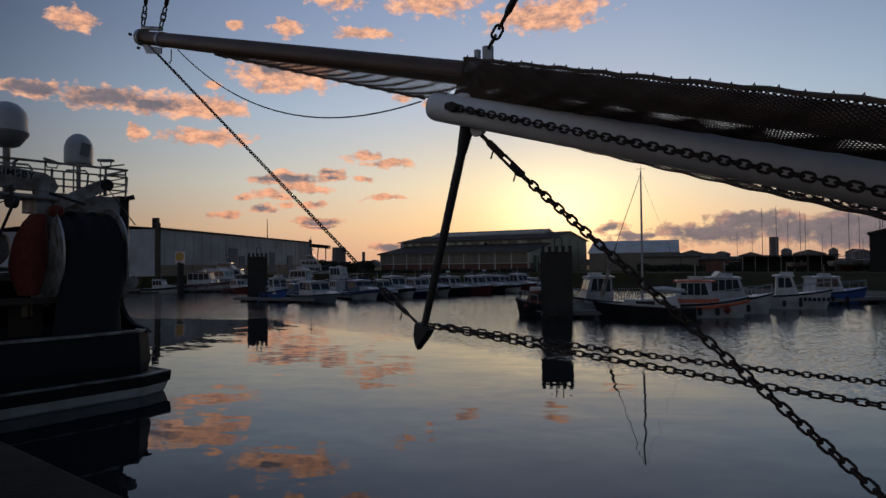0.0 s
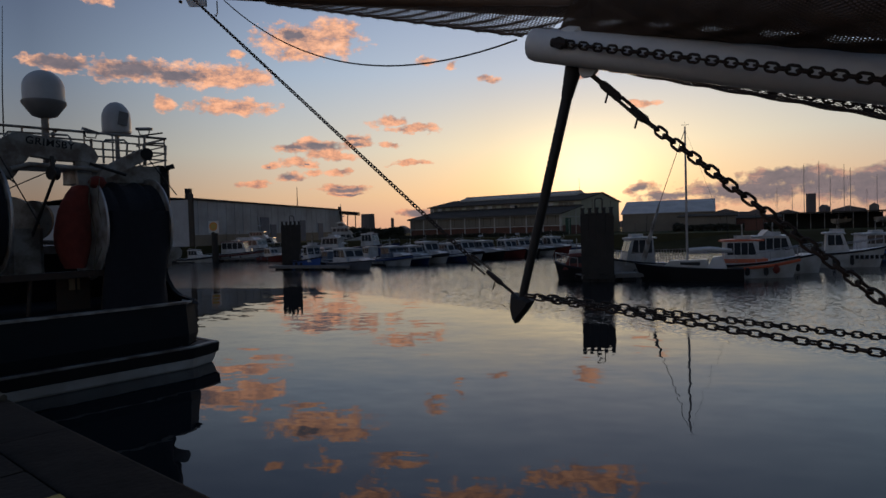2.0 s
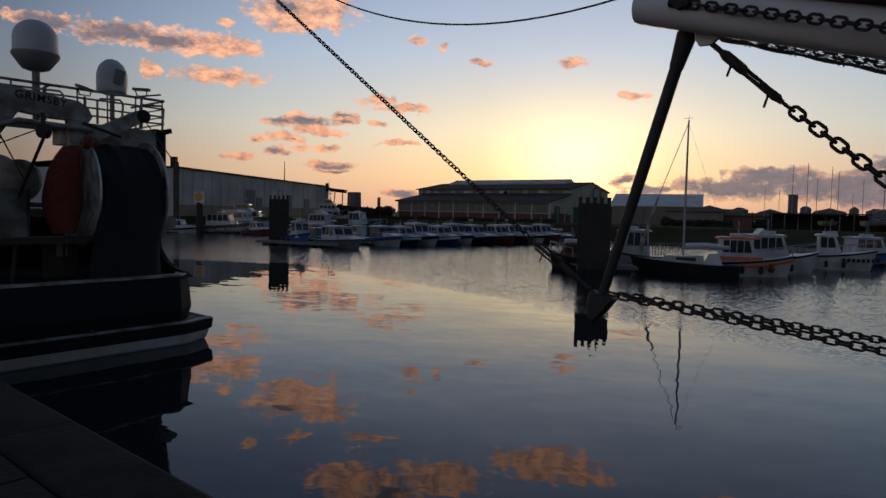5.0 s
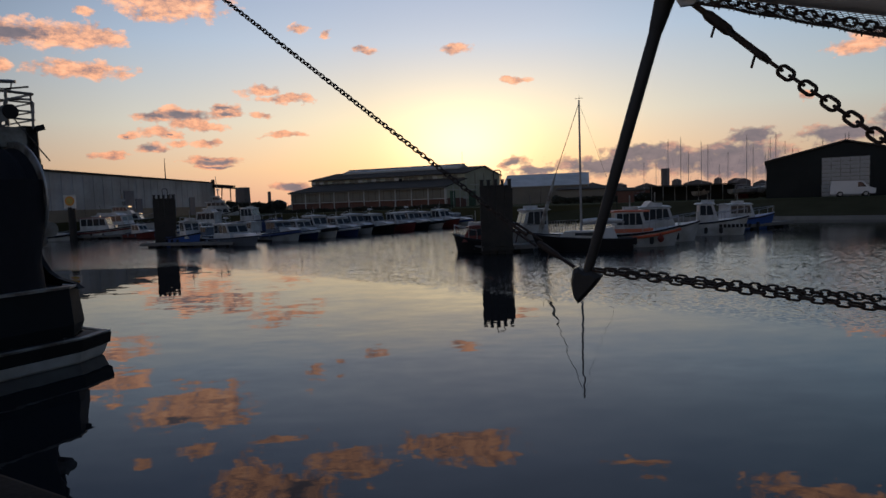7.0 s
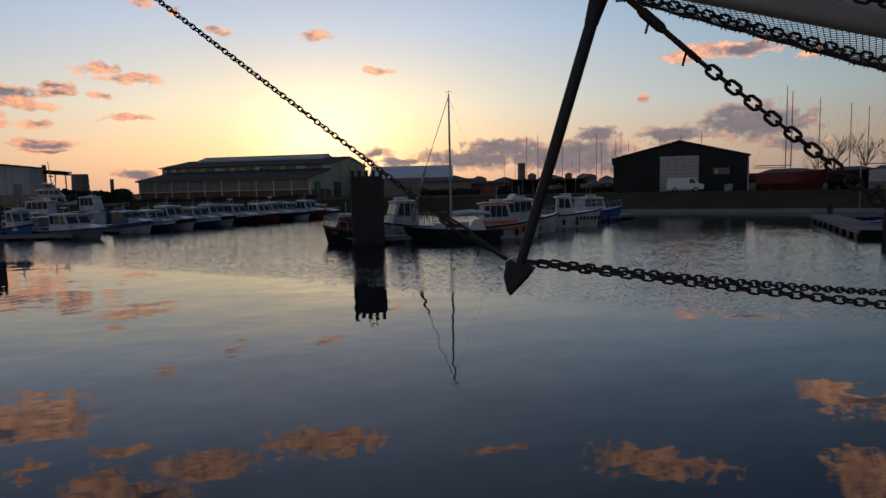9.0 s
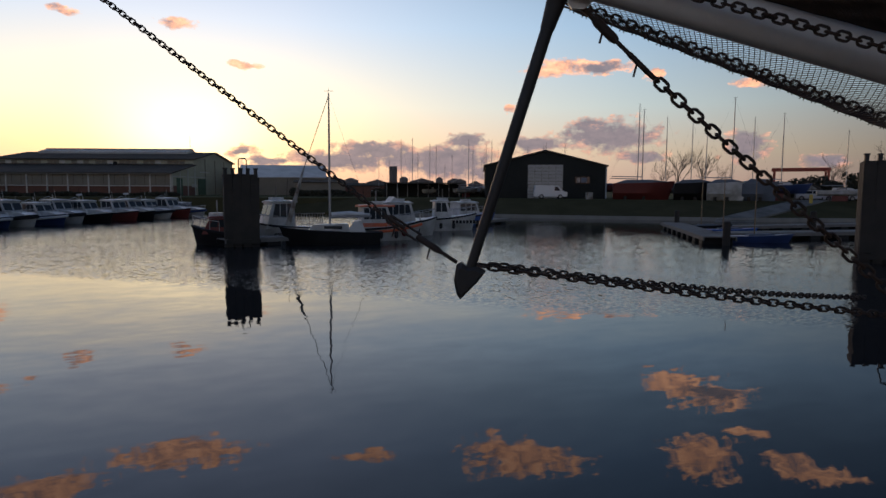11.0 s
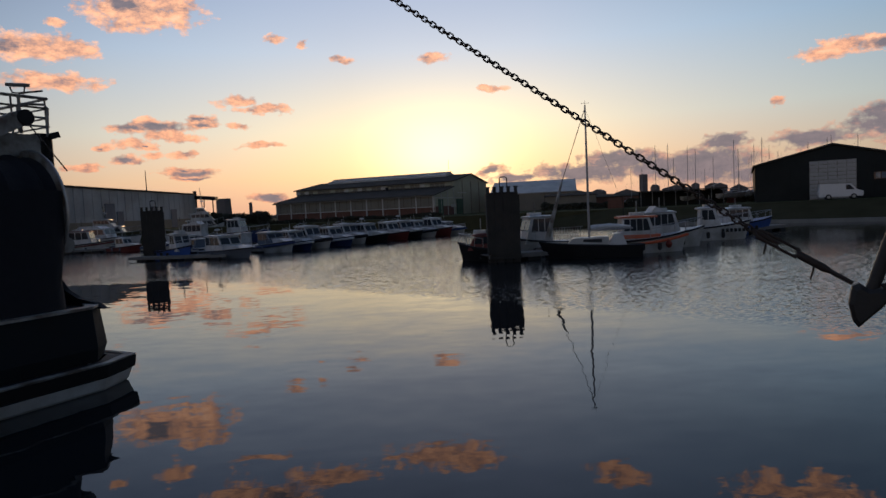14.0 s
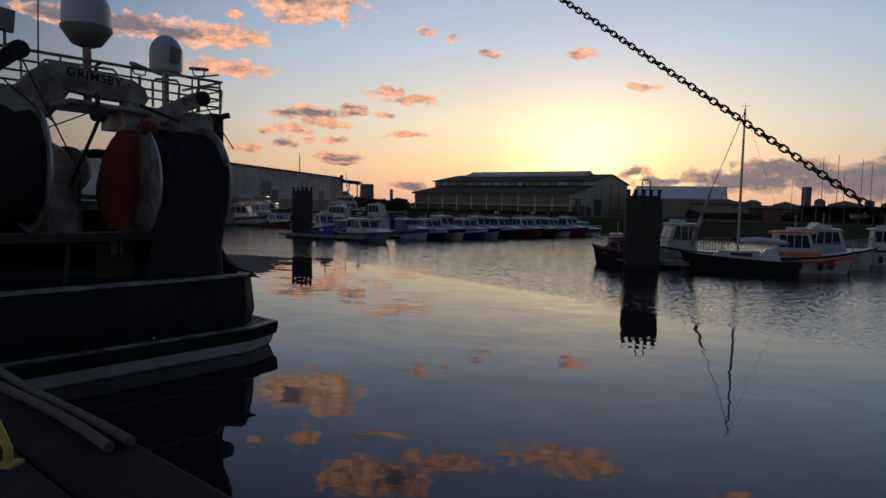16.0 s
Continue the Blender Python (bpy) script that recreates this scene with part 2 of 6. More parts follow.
def water_material():
    m = bpy.data.materials.new("harbour_water")
    m.use_nodes = True
    n = Nodes(m.node_tree)
    pos = n.put("ShaderNodeTexCoord").outputs["Object"]
    xyz = n.put("ShaderNodeSeparateXYZ", pos)
    # a breeze ruffles the water beyond a clean slanting line, less in the lee of the far bank
    edge = n.noise(pos, 0.11, 3.0)
    line = n.math("MULTIPLY_ADD", n.math("MAXIMUM", xyz.outputs[0], -16.0), 0.97, xyz.outputs[1])
    along = n.math("ADD", line, n.math("MULTIPLY_ADD", edge, 4.0, -2.0))
    ruffled = n.ramp(n.math("DIVIDE", n.math("SUBTRACT", along, 24.6), 30.0, clamp=True), [(0.0, (0, 0, 0)), (0.05, (0.62, 0.62, 0.62)), (0.2, (0.95, 0.95, 0.95)), (1.0, (1, 1, 1))]).outputs[0]
    patch = n.ramp(n.noise(n.vmath("MULTIPLY", pos, (0.5, 1.0, 1.0)), 0.16, 3.0), [(0.36, (0.8, 0.8, 0.8)), (0.60, (1, 1, 1))]).outputs[0]
    lee = n.ramp(n.math("DIVIDE", n.math("SUBTRACT", xyz.outputs[0], 13.0), 24.0, clamp=True), [(0.0, (1, 1, 1)), (1.0, (0.25, 0.25, 0.25))]).outputs[0]
    ruffled = n.math("MULTIPLY", n.math("MULTIPLY", ruffled, patch), lee)
    # slopes of the surface: a slow swell everywhere, quick ripples where the breeze reaches
    slow = n.noise(n.vmath("MULTIPLY", pos, (0.45, 1.0, 1.0)), 0.9, 2.0, 0.45)
    small = n.noise(n.vmath("MULTIPLY", pos, (0.5, 1.0, 1.0)), 3.6, 3.0, 0.5)
    quick = n.noise(n.vmath("MULTIPLY", pos, (0.7, 1.0, 1.0)), 10.0, 3.0, 0.6)
    half = (0.5, 0.5, 0.5)
    s1 = n.vmath("MULTIPLY", n.vmath("SUBTRACT", slow.outputs["Color"], half), (0.028, 0.032, 0.0))
    s2 = n.vmath("MULTIPLY", n.vmath("SUBTRACT", small.outputs["Color"], half), (0.013, 0.030, 0.0))
    strong = n.put("ShaderNodeCombineXYZ", n.math("MULTIPLY", ruffled, 0.42), n.math("MULTIPLY", ruffled, 0.62), 0.0)
    s3 = n.vmath("MULTIPLY", n.vmath("SUBTRACT", quick.outputs["Color"], half), strong)
    b = n.vmath("NORMALIZE", n.vmath("ADD", n.vmath("ADD", s1, s2), n.vmath("ADD", s3, n.put("ShaderNodeCombineXYZ", 0.0, n.math("MULTIPLY", ruffled, -0.022), 1.0))))
    s = n.put("ShaderNodeBsdfPrincipled")
    for key, v in (("Base Color", (0.010, 0.013, 0.016, 1)), ("Roughness", n.math("MULTIPLY_ADD", ruffled, 0.10, 0.008)), ("IOR", 1.333), ("Specular IOR Level", 0.5), ("Normal", b)):
        n.link(s, key, v)
    n.put("ShaderNodeOutputMaterial", s)
    return m


def glass_material():
    m = bpy.data.materials.new("dark_glass")
    m.use_nodes = True
    s = m.node_tree.nodes["Principled BSDF"]
    s.inputs["Base Color"].default_value = (0.03, 0.035, 0.04, 1)
    s.inputs["Roughness"].default_value = 0.06
    return m


M = {
    "water": water_material(), "glass": glass_material(),
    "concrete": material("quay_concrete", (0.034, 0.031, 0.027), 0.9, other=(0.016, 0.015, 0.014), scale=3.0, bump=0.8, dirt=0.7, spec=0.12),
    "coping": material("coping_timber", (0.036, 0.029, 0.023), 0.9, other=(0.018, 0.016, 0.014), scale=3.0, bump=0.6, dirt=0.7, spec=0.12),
    "yellow": material("yellow_paint", (0.50, 0.36, 0.07), 0.6, other=(0.2, 0.15, 0.05), scale=9.0),
    "rope": material("mooring_rope", (0.13, 0.115, 0.08), 0.9, scale=20.0, bump=0.6),
    "rust": material("rusted_iron", (0.045, 0.034, 0.028), 0.75, 0.3, other=(0.09, 0.045, 0.025), scale=12.0, bump=0.5),
    "blackiron": material("black_iron", (0.022, 0.021, 0.02), 0.6, 0.0, scale=8.0),
    "galv": material("galvanised_steel", (0.42, 0.42, 0.42), 0.45, 0.7, scale=10.0),
    "spar": material("white_painted_spar", (0.80, 0.80, 0.79), 0.45, other=(0.5, 0.49, 0.46), scale=2.0, bump=0.05, dirt=0.3),
    "wood": material("varnished_wood", (0.11, 0.060, 0.035), 0.5, other=(0.05, 0.03, 0.02), scale=5.0, bump=0.2),
    "net": material("brown_netting", (0.115, 0.080, 0.060), 0.9, scale=12.0),
    "trawlerhull": material("dark_blue_hull", (0.008, 0.012, 0.016), 0.7, other=(0.011, 0.010, 0.010), scale=1.5, dirt=0.5, spec=0.2),
    "white": material("white_paint", (0.66, 0.66, 0.64), 0.5, other=(0.30, 0.25, 0.19), scale=2.5, dirt=0.45),
    "dirtywhite": material("weathered_white_paint", (0.33, 0.33, 0.31), 0.55, other=(0.10, 0.066, 0.044), scale=5.0, dirt=0.85),
    "bluenet": material("dark_blue_trawl_net", (0.007, 0.009, 0.016), 0.95, other=(0.010, 0.012, 0.017), scale=14.0, bump=1.0),
    "rednet": material("red_trawl_net", (0.19, 0.028, 0.017), 0.9, other=(0.08, 0.016, 0.012), scale=14.0, bump=1.0),
    "black": material("black_paint", (0.012, 0.012, 0.014), 0.6, scale=3.0, spec=0.25),
    "dome": material("white_radome", (0.48, 0.49, 0.50), 0.4, scale=2.0, bump=0.0, dirt=0.2),
    "timber": material("wet_dark_timber", (0.036, 0.029, 0.024), 0.85, other=(0.025, 0.024, 0.02), scale=3.0, bump=0.7, dirt=0.8),
    "brick": material("red_brick", (0.17, 0.078, 0.054), 0.9, other=(0.10, 0.055, 0.042), scale=2.0, bump=0.4),
    "cladding": material("brown_grey_cladding", (0.24, 0.21, 0.165), 0.8, other=(0.15, 0.135, 0.11), scale=1.0, spec=0.2),
    "roof": material("dark_slate_roof", (0.085, 0.074, 0.062), 0.95, other=(0.035, 0.032, 0.03), scale=1.2, bump=0.4, spec=0.08),
    "paleroof": material("pale_sheet_roof", (0.42, 0.41, 0.39), 0.45, other=(0.2, 0.19, 0.17), scale=1.2),
    "frame": material("white_window_frame", (0.55, 0.53, 0.48), 0.6, scale=2.0),
    "grey": material("grey_sheet_wall", (0.44, 0.46, 0.48), 0.75, other=(0.28, 0.28, 0.27), scale=0.4, dirt=0.7, spec=0.2),
    "shedwall": material("dark_green_sheet_wall", (0.030, 0.032, 0.030), 0.85, scale=0.6, spec=0.1),
    "grass": material("rough_grass", (0.055, 0.065, 0.025), 0.95, other=(0.09, 0.075, 0.04), scale=2.0, bump=1.0, dirt=0.8, spec=0.05),
    "slope": material("stone_slope", (0.062, 0.054, 0.026), 0.95, other=(0.026, 0.028, 0.013), scale=0.8, bump=0.8, spec=0.05),
    "rampstone": material("slipway_concrete", (0.20, 0.19, 0.175), 0.9, other=(0.10, 0.10, 0.09), scale=1.0, bump=0.4, dirt=0.8, spec=0.15),
    "gableclad": material("green_grey_cladding", (0.44, 0.43, 0.32), 0.8, other=(0.30, 0.29, 0.22), scale=1.0, spec=0.2),
    "greendoor": material("faded_green_door", (0.09, 0.14, 0.09), 0.8, scale=1.0, spec=0.2),
    "kerb": material("pale_concrete_kerb", (0.24, 0.235, 0.22), 0.85, scale=2.0),
    "city": material("distant_brick", (0.16, 0.14, 0.135), 0.9, scale=0.2),
    "hullwhite": material("white_gelcoat", (0.56, 0.57, 0.58), 0.4, other=(0.26, 0.25, 0.22), scale=2.5, bump=0.03, dirt=0.6),
    "hullblue": material("navy_gelcoat", (0.030, 0.055, 0.16), 0.35, scale=1.5, bump=0.02),
    "brightblue": material("blue_paint", (0.035, 0.10, 0.36), 0.45, scale=1.5),
    "hullred": material("dark_red_paint", (0.16, 0.03, 0.025), 0.5, scale=1.5),
    "orange": material("orange_paint", (0.62, 0.13, 0.05), 0.45, other=(0.4, 0.1, 0.06), scale=2.0, dirt=0.3),
    "tarp": material("blue_grey_cover", (0.13, 0.155, 0.20), 0.8, scale=2.0),
    "pontoon": material("grey_deck_boards", (0.17, 0.16, 0.15), 0.85, scale=3.0, bump=0.6),
    "mast": material("bare_aluminium_mast", (0.35, 0.35, 0.36), 0.45, 0.5, scale=2.0),
    "woodmast": material("pale_wooden_mast", (0.20, 0.14, 0.08), 0.5, scale=4.0),
    "bark": material("bare_bark", (0.06, 0.05, 0.04), 0.9, scale=5.0),
    "hedge": material("dark_scrub", (0.045, 0.045, 0.028), 0.95, scale=3.0, bump=1.0),
    "crane": material("red_crane_paint", (0.38, 0.07, 0.04), 0.6, scale=2.0),
    "van": material("white_van_paint", (0.66, 0.66, 0.66), 0.3, scale=1.0, bump=0.0, dirt=0.1),
    "tyre": material("black_rubber", (0.02, 0.02, 0.02), 0.8, scale=6.0),
    "sign": material("orange_sign_face", (0.75, 0.30, 0.04), 0.5, scale=3.0),
    "lamp": material("grey_housing_and_cone_shade", (0.20, 0.20, 0.20), 0.5, scale=5.0),
}


# ---- building helpers ----
class Geo:
    """Collects vertices and faces of one mesh."""

    def __init__(self):
        self.v, self.f = [], []

    def add(self, verts, faces):
        k = len(self.v)
        self.v += [tuple(p) for p in verts]
        self.f += [tuple(i + k for i in f) for f in faces]
        return self

    def box(self, c, s, m=None, bevel=0.0):
        """A box at c with full sizes s, its upright edges cut by bevel."""
        x, y, z = (k / 2 for k in s)
        if bevel > 0:
            b = min(bevel, x * 0.9, y * 0.9)
            ring = [(x - b, -y), (x, -y + b), (x, y - b), (x - b, y), (-x + b, y), (-x, y - b), (-x, -y + b), (-x + b, -y)]
        else:
            ring = [(x, -y), (x, y), (-x, y), (-x, -y)]
        n = len(ring)
        pts = [Vector((px, py, -z)) for px, py in ring] + [Vector((px, py, z)) for px, py in ring]
        if m is not None:
            pts = [m @ p for p in pts]
        pts = [p + Vector(c) for p in pts]
        return self.add(pts, [tuple(range(n))[::-1], tuple(range(n, 2 * n))] + [(i, (i + 1) % n, n + (i + 1) % n, n + i) for i in range(n)])

    def tube(self, pts, r, seg=8, cap=True):
        """A round bar along points; r is one radius or one for each point."""
        pts = [Vector(p) for p in pts]
        rs = r if isinstance(r, (list, tuple)) else [r] * len(pts)
        rings = []
        side = None
        for i, p in enumerate(pts):
            d = (pts[min(i + 1, len(pts) - 1)] - pts[max(i - 1, 0)]).normalized()
            if side is None:
                side = d.orthogonal().normalized()
            side = (side - d * side.dot(d)).normalized()
            up = d.cross(side)
            rings.append([p + (side * math.cos(a) + up * math.sin(a)) * rs[i] for a in (2 * math.pi * k / seg for k in range(seg))])
        faces = [(i * seg + k, i * seg + (k + 1) % seg, (i + 1) * seg + (k + 1) % seg, (i + 1) * seg + k) for i in range(len(pts) - 1) for k in range(seg)]
        if cap:
            faces += [tuple(range(seg))[::-1], tuple((len(pts) - 1) * seg + k for k in range(seg))]
        return self.add([q for ring in rings for q in ring], faces)

    def lathe(self, c, profile, seg=20, axis=(0, 0, 1)):
        """A turned body: profile of (radius, height) along axis from c."""
        turn = Vector((0, 0, 1)).rotation_difference(Vector(axis)).to_matrix()
        pts = []
        for r, h in profile:
            for k in range(seg):
                a = 2 * math.pi * k / seg
                pts.append(Vector(c) + turn @ Vector((r * math.cos(a), r * math.sin(a), h)))
        n = len(profile)
        faces = [(i * seg + k, i * seg + (k + 1) % seg, (i + 1) * seg + (k + 1) % seg, (i + 1) * seg + k) for i in range(n - 1) for k in range(seg)]
        faces += [tuple(range(seg))[::-1], tuple((n - 1) * seg + k for k in range(seg))]
        return self.add(pts, faces)

    def loft(self, rings, closed=True, caps=True):
        """Skin over rings of equal count."""
        n = len(rings[0])
        faces = []
        for i in range(len(rings) - 1):
            for k in range(n if closed else n - 1):
                faces.append((i * n + k, i * n + (k + 1) % n, (i + 1) * n + (k + 1) % n, (i + 1) * n + k))
        if caps:
            faces += [tuple(range(n))[::-1], tuple((len(rings) - 1) * n + k for k in range(n))]
        return self.add([p for r in rings for p in r], faces)

    def prism(self, outline, a, b, axis=1):
        """An outline in the two other axes, pushed from a to b along axis."""
        def at(p, k):
            q = list(p)
            q.insert(axis, k)
            return tuple(q)
        n = len(outline)
        return self.add([at(p, a) for p in outline] + [at(p, b) for p in outline],
                        [tuple(range(n)), tuple(range(n, 2 * n))[::-1]] + [(i, n + i, n + (i + 1) % n, (i + 1) % n) for i in range(n)])

    def mesh(self, name, smooth=None):
        me = bpy.data.meshes.new(name)
        me.from_pydata(self.v, [], self.f)
        bm = bmesh.new()
        bm.from_mesh(me)
        bmesh.ops.recalc_face_normals(bm, faces=bm.faces)
        if smooth:
            for e in bm.edges:
                e.smooth = len(e.link_faces) == 2 and e.calc_face_angle(0) < radians(smooth)
            for f in bm.faces:
                f.smooth = True
        bm.to_mesh(me)
        bm.free()
        return me


def thing(name, label, category, group="", m=None, kind=""):
    ob = new(name)
    if m is not None:
        ob.matrix_basis = m
    return tagged(ob, label, category, group, kind)


def part(name, geo, mat, parent=None, label="", smooth=None):
    me = geo.mesh(name, smooth) if isinstance(geo, Geo) else geo
    if not me.materials:
        me.materials.append(M[mat])
    ob = new(name, me)
    if parent is not None:
        ob.parent = parent
    return tagged(ob, label)


def solid(name, geo, mat, label, category, group="", kind="", smooth=None, m=None):
    ob = part(name, geo, mat, None, "", smooth)
    if m is not None:
        ob.matrix_basis = m
    return tagged(ob, label, category, group, kind)


# the quay's own frame: x out over the water, y along the quay, away
QUAY = pose(0, 0, 0, 0, 0, 59)


def quay(n, l, z):
    return QUAY @ Vector((n, l, z))


# ---- water, land and quay ----
def flat_sheet(x0, x1, y0, y1, z):
    return Geo().add([(x0, y0, z), (x1, y0, z), (x1, y1, z), (x0, y1, z)], [(0, 1, 2, 3)])


solid("water", flat_sheet(-4500, 4500, -4500, 4500, 0), "water", "calm dark harbour water mirroring the sunset sky", "water", kind="structure")

# far shore: waterline, and how far back the top of the bank lies
SHORE = [(-4000, 90, 1), (-150, 90, 1), (-57, 90, 1), (-52, 106, 1), (-28, 104, 1), (8, 97, 1.5), (22, 86, 6), (38.6, 71, 10), (58, 54, 11), (72, 47.5, 11), (110, 30, 11), (4000, -300, 11)]
LAND = 2.2


def shore_rows():
    rows = [[], [], [], []]
    for i, (x, y, back) in enumerate(SHORE):
        a, b = SHORE[max(i - 1, 0)], SHORE[min(i + 1, len(SHORE) - 1)]
        d = Vector((b[0] - a[0], b[1] - a[1], 0)).normalized()
        n = Vector((-d.y, d.x, 0))
        p = Vector((x, y, 0))
        rows[0].append(p + Vector((0, 0, -2)))
        rows[1].append(p + n * 0.05 + Vector((0, 0, 0.18)))
        rows[2].append(p + n * back + Vector((0, 0, LAND)))
        rows[3].append(Vector((x * 1.05, 4400, LAND)))
    return rows


rows = shore_rows()
bank = Geo().loft(rows[:3], closed=False, caps=False)
solid("ground_bank", bank, "slope", "sloping stone and rough bank above the waterline", "bank", kind="structure")
solid("ground", Geo().loft(rows[2:], closed=False, caps=False), "grass", "rough grassy harbour land behind the bank", "ground", kind="structure")
kerb = Geo().loft([[p + Vector((0, 0, 0.25)) for p in rows[1][6:10]], [p + Vector((-0.25, -0.25, 0.25)) for p in rows[1][6:10]], [p + Vector((-0.25, -0.25, -0.4)) for p in rows[1][6:10]]], closed=False, caps=False)
solid("kerb", kerb, "kerb", "pale concrete lip along the far waterline", "kerb", kind="structure")

EDGE, TOP = 2.74, 1.9
quay_deck = Geo().box((EDGE - 0.62 - 20, 20, TOP - 1.5 - 0.02), (40, 160, 3.0))
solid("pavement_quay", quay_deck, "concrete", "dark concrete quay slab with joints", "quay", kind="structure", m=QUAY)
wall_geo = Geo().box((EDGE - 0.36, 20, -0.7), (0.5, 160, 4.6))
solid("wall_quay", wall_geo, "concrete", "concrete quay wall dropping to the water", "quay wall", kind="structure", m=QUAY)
# coping beams along the edge, each a length of rounded timber
coping = thing("coping", "dark worn coping along the quay's edge", "coping", kind="structure", m=QUAY)
prof = [(-0.60, 0.0), (0.0, 0.0), (0.0, 0.10), (-0.02, 0.16), (-0.07, 0.19), (-0.56, 0.19), (-0.60, 0.17)]
cop = Geo().prism([(x, z - 0.20) for x, z in prof], 0.006, 2.994, axis=1).mesh("coping_beam", 30)
for k in range(-6, 20):
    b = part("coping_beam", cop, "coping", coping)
    b.location = (EDGE, 3.0 * k + 0.7, TOP + 0.01)
slab = Geo().box((0, 0, 0), (2.97, 2.97, 0.1), bevel=0.02).mesh("slab")
pav = thing("pavement_slabs", "grey concrete paving slabs behind the coping", "paving", kind="structure", m=QUAY)
for i in range(3):
    for k in range(-3, 7):
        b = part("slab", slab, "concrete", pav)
        b.location = (EDGE - 0.62 - 1.5 - 3 * i, 3 * k + 1.3, TOP - 0.045 + 0.004 * ((i * 7 + k * 3) % 3))
solid("yellow_line", Geo().box((1.35, 5.05, TOP + 0.016), (1.5, 0.10, 0.008)), "yellow", "worn yellow paint line on the quay slabs", "marking", kind="structure", m=QUAY)


# ---- the bowsprit and its chains ----
def link_mesh(pitch, width, wire, seg=16, round_=6):
    """One oval chain link along x."""
    half, r = pitch / 2 + wire * 0.5, width / 2
    path = []
    for k in range(seg):
        a = 2 * math.pi * (k + 0.5) / seg
        x = math.copysign(half - r, math.cos(a)) + r * math.cos(a)
        path.append(Vector((x, r * math.sin(a), 0)))
    pts, faces = [], []
    for i, p in enumerate(path):
        t = (path[(i + 1) % seg] - path[i - 1]).normalized()
        out = Vector((t.y, -t.x, 0))
        for k in range(round_):
            a = 2 * math.pi * k / round_
            pts.append(p + (out * math.cos(a) + Vector((0, 0, 1)) * math.sin(a)) * wire / 2)
    for i in range(seg):
        for k in range(round_):
            faces.append((i * round_ + k, i * round_ + (k + 1) % round_, (i + 1) % seg * round_ + (k + 1) % round_, (i + 1) % seg * round_ + k))
    return Geo().add(pts, faces).mesh("chain_link", 60)


def chain(label, a, b, pitch, width, wire, sag=0.0, twist=0.0):
    a, b = Vector(a), Vector(b)
    ob = thing("chain", label, "chain", "chains of the bowsprit", m=Matrix.Translation(a))
    me = link_mesh(pitch, width, wire)
    n = max(2, round((b - a).length / (pitch * 1.0)))
    for i in range(n):
        def at(u):
            return a + (b - a) * u - Vector((0, 0, sag * 4 * u * (1 - u)))
        p, q = at(i / n), at((i + 1) / n)
        d = (q - p).normalized()
        turn = d.to_track_quat("X", "Z").to_matrix().to_4x4() @ Matrix.Rotation(radians(12 + twist + 90 * (i % 2) + random.uniform(-9, 9)), 4, "X")
        o = part("chain_link", me, "rust", ob)
        o.matrix_basis = Matrix.Translation((p + q) / 2 - a) @ turn
    return ob


OUT = Vector((-0.822, 0.492, 0.286)).normalized()      # along the bowsprit, outboard
SIDE = Vector((-0.512, -0.859, 0.0)).normalized()      # towards the quay
UP = SIDE.cross(OUT) if SIDE.cross(OUT).z > 0 else OUT.cross(SIDE)
END = Vector((-0.27, 6.16, 5.005))                     # outer end of the white spar
TIP = Vector((-0.457, 6.475, 2.714))
CAP = Vector((0.165, 5.91, 5.235))
BOOMTIP = Vector((-5.30, 9.46, 7.14))
BOOM = (CAP - BOOMTIP).normalized()

ship = thing("bowsprit", "white steel bowsprit with dark wooden jib-boom above", "bowsprit", m=Matrix.Translation(END))


def rel(p, o=END):
    return Vector(p) - o


spar = Geo()
R = 0.135
LIFT = Vector((0, 0, 0.028))
pts = [rel(END) - OUT * k + LIFT for k in (0.015, 0.03, 0.075, 0.5, 2.0, 4.0, 6.2)]
spar.tube(pts, [R * 0.75, R * 0.93, R, R * 1.02, R * 1.06, R * 1.1, R * 1.12], 28)
part("spar", spar, "spar", ship, "white painted steel spar", 40)
boom = Geo().tube([rel(BOOMTIP), rel(BOOMTIP) + BOOM * 0.5, rel(BOOMTIP) + BOOM * 3, rel(CAP), rel(CAP) - OUT * 5.2], [0.095, 0.105, 0.11, 0.11, 0.11], 20)
part("jib_boom", boom, "wood", ship, "dark varnished wooden jib-boom", 40)
band = Geo().tube([rel(BOOMTIP) - BOOM * 0.05, rel(BOOMTIP) + BOOM * 0.06], 0.13, 20)
part("tip_band", band, "galv", ship, "", 40)
part("tip_band", Geo().tube([rel(BOOMTIP) + BOOM * 0.62, rel(BOOMTIP) + BOOM * 0.70], 0.115, 20), "galv", ship, "", 40)
plate = Geo().add([rel(BOOMTIP) + d for d in [Vector((0.02, -0.02, -0.12)), Vector((0.05, -0.03, -0.26)) + BOOM * 0.1, Vector((0, 0, -0.22)) + BOOM * 0.66, Vector((0, 0, -0.13)) + BOOM * 0.66]]
                  + [rel(BOOMTIP) + d + SIDE * 0.02 for d in [Vector((0.02, -0.02, -0.12)), Vector((0.05, -0.03, -0.26)) + BOOM * 0.1, Vector((0, 0, -0.22)) + BOOM * 0.66, Vector((0, 0, -0.13)) + BOOM * 0.66]],
                  [(0, 1, 2, 3), (7, 6, 5, 4), (0, 4, 5, 1), (1, 5, 6, 2), (2, 6, 7, 3), (3, 7, 4, 0)])
part("tip_plate", plate, "galv", ship, "white steel plate under the tip")
part("tip_plate", Geo().tube([rel(BOOMTIP) + Vector((0, 0, 0.15)), rel(BOOMTIP) + BOOM * 0.62 + Vector((0, 0, 0.16))], 0.035, 8), "galv", ship)
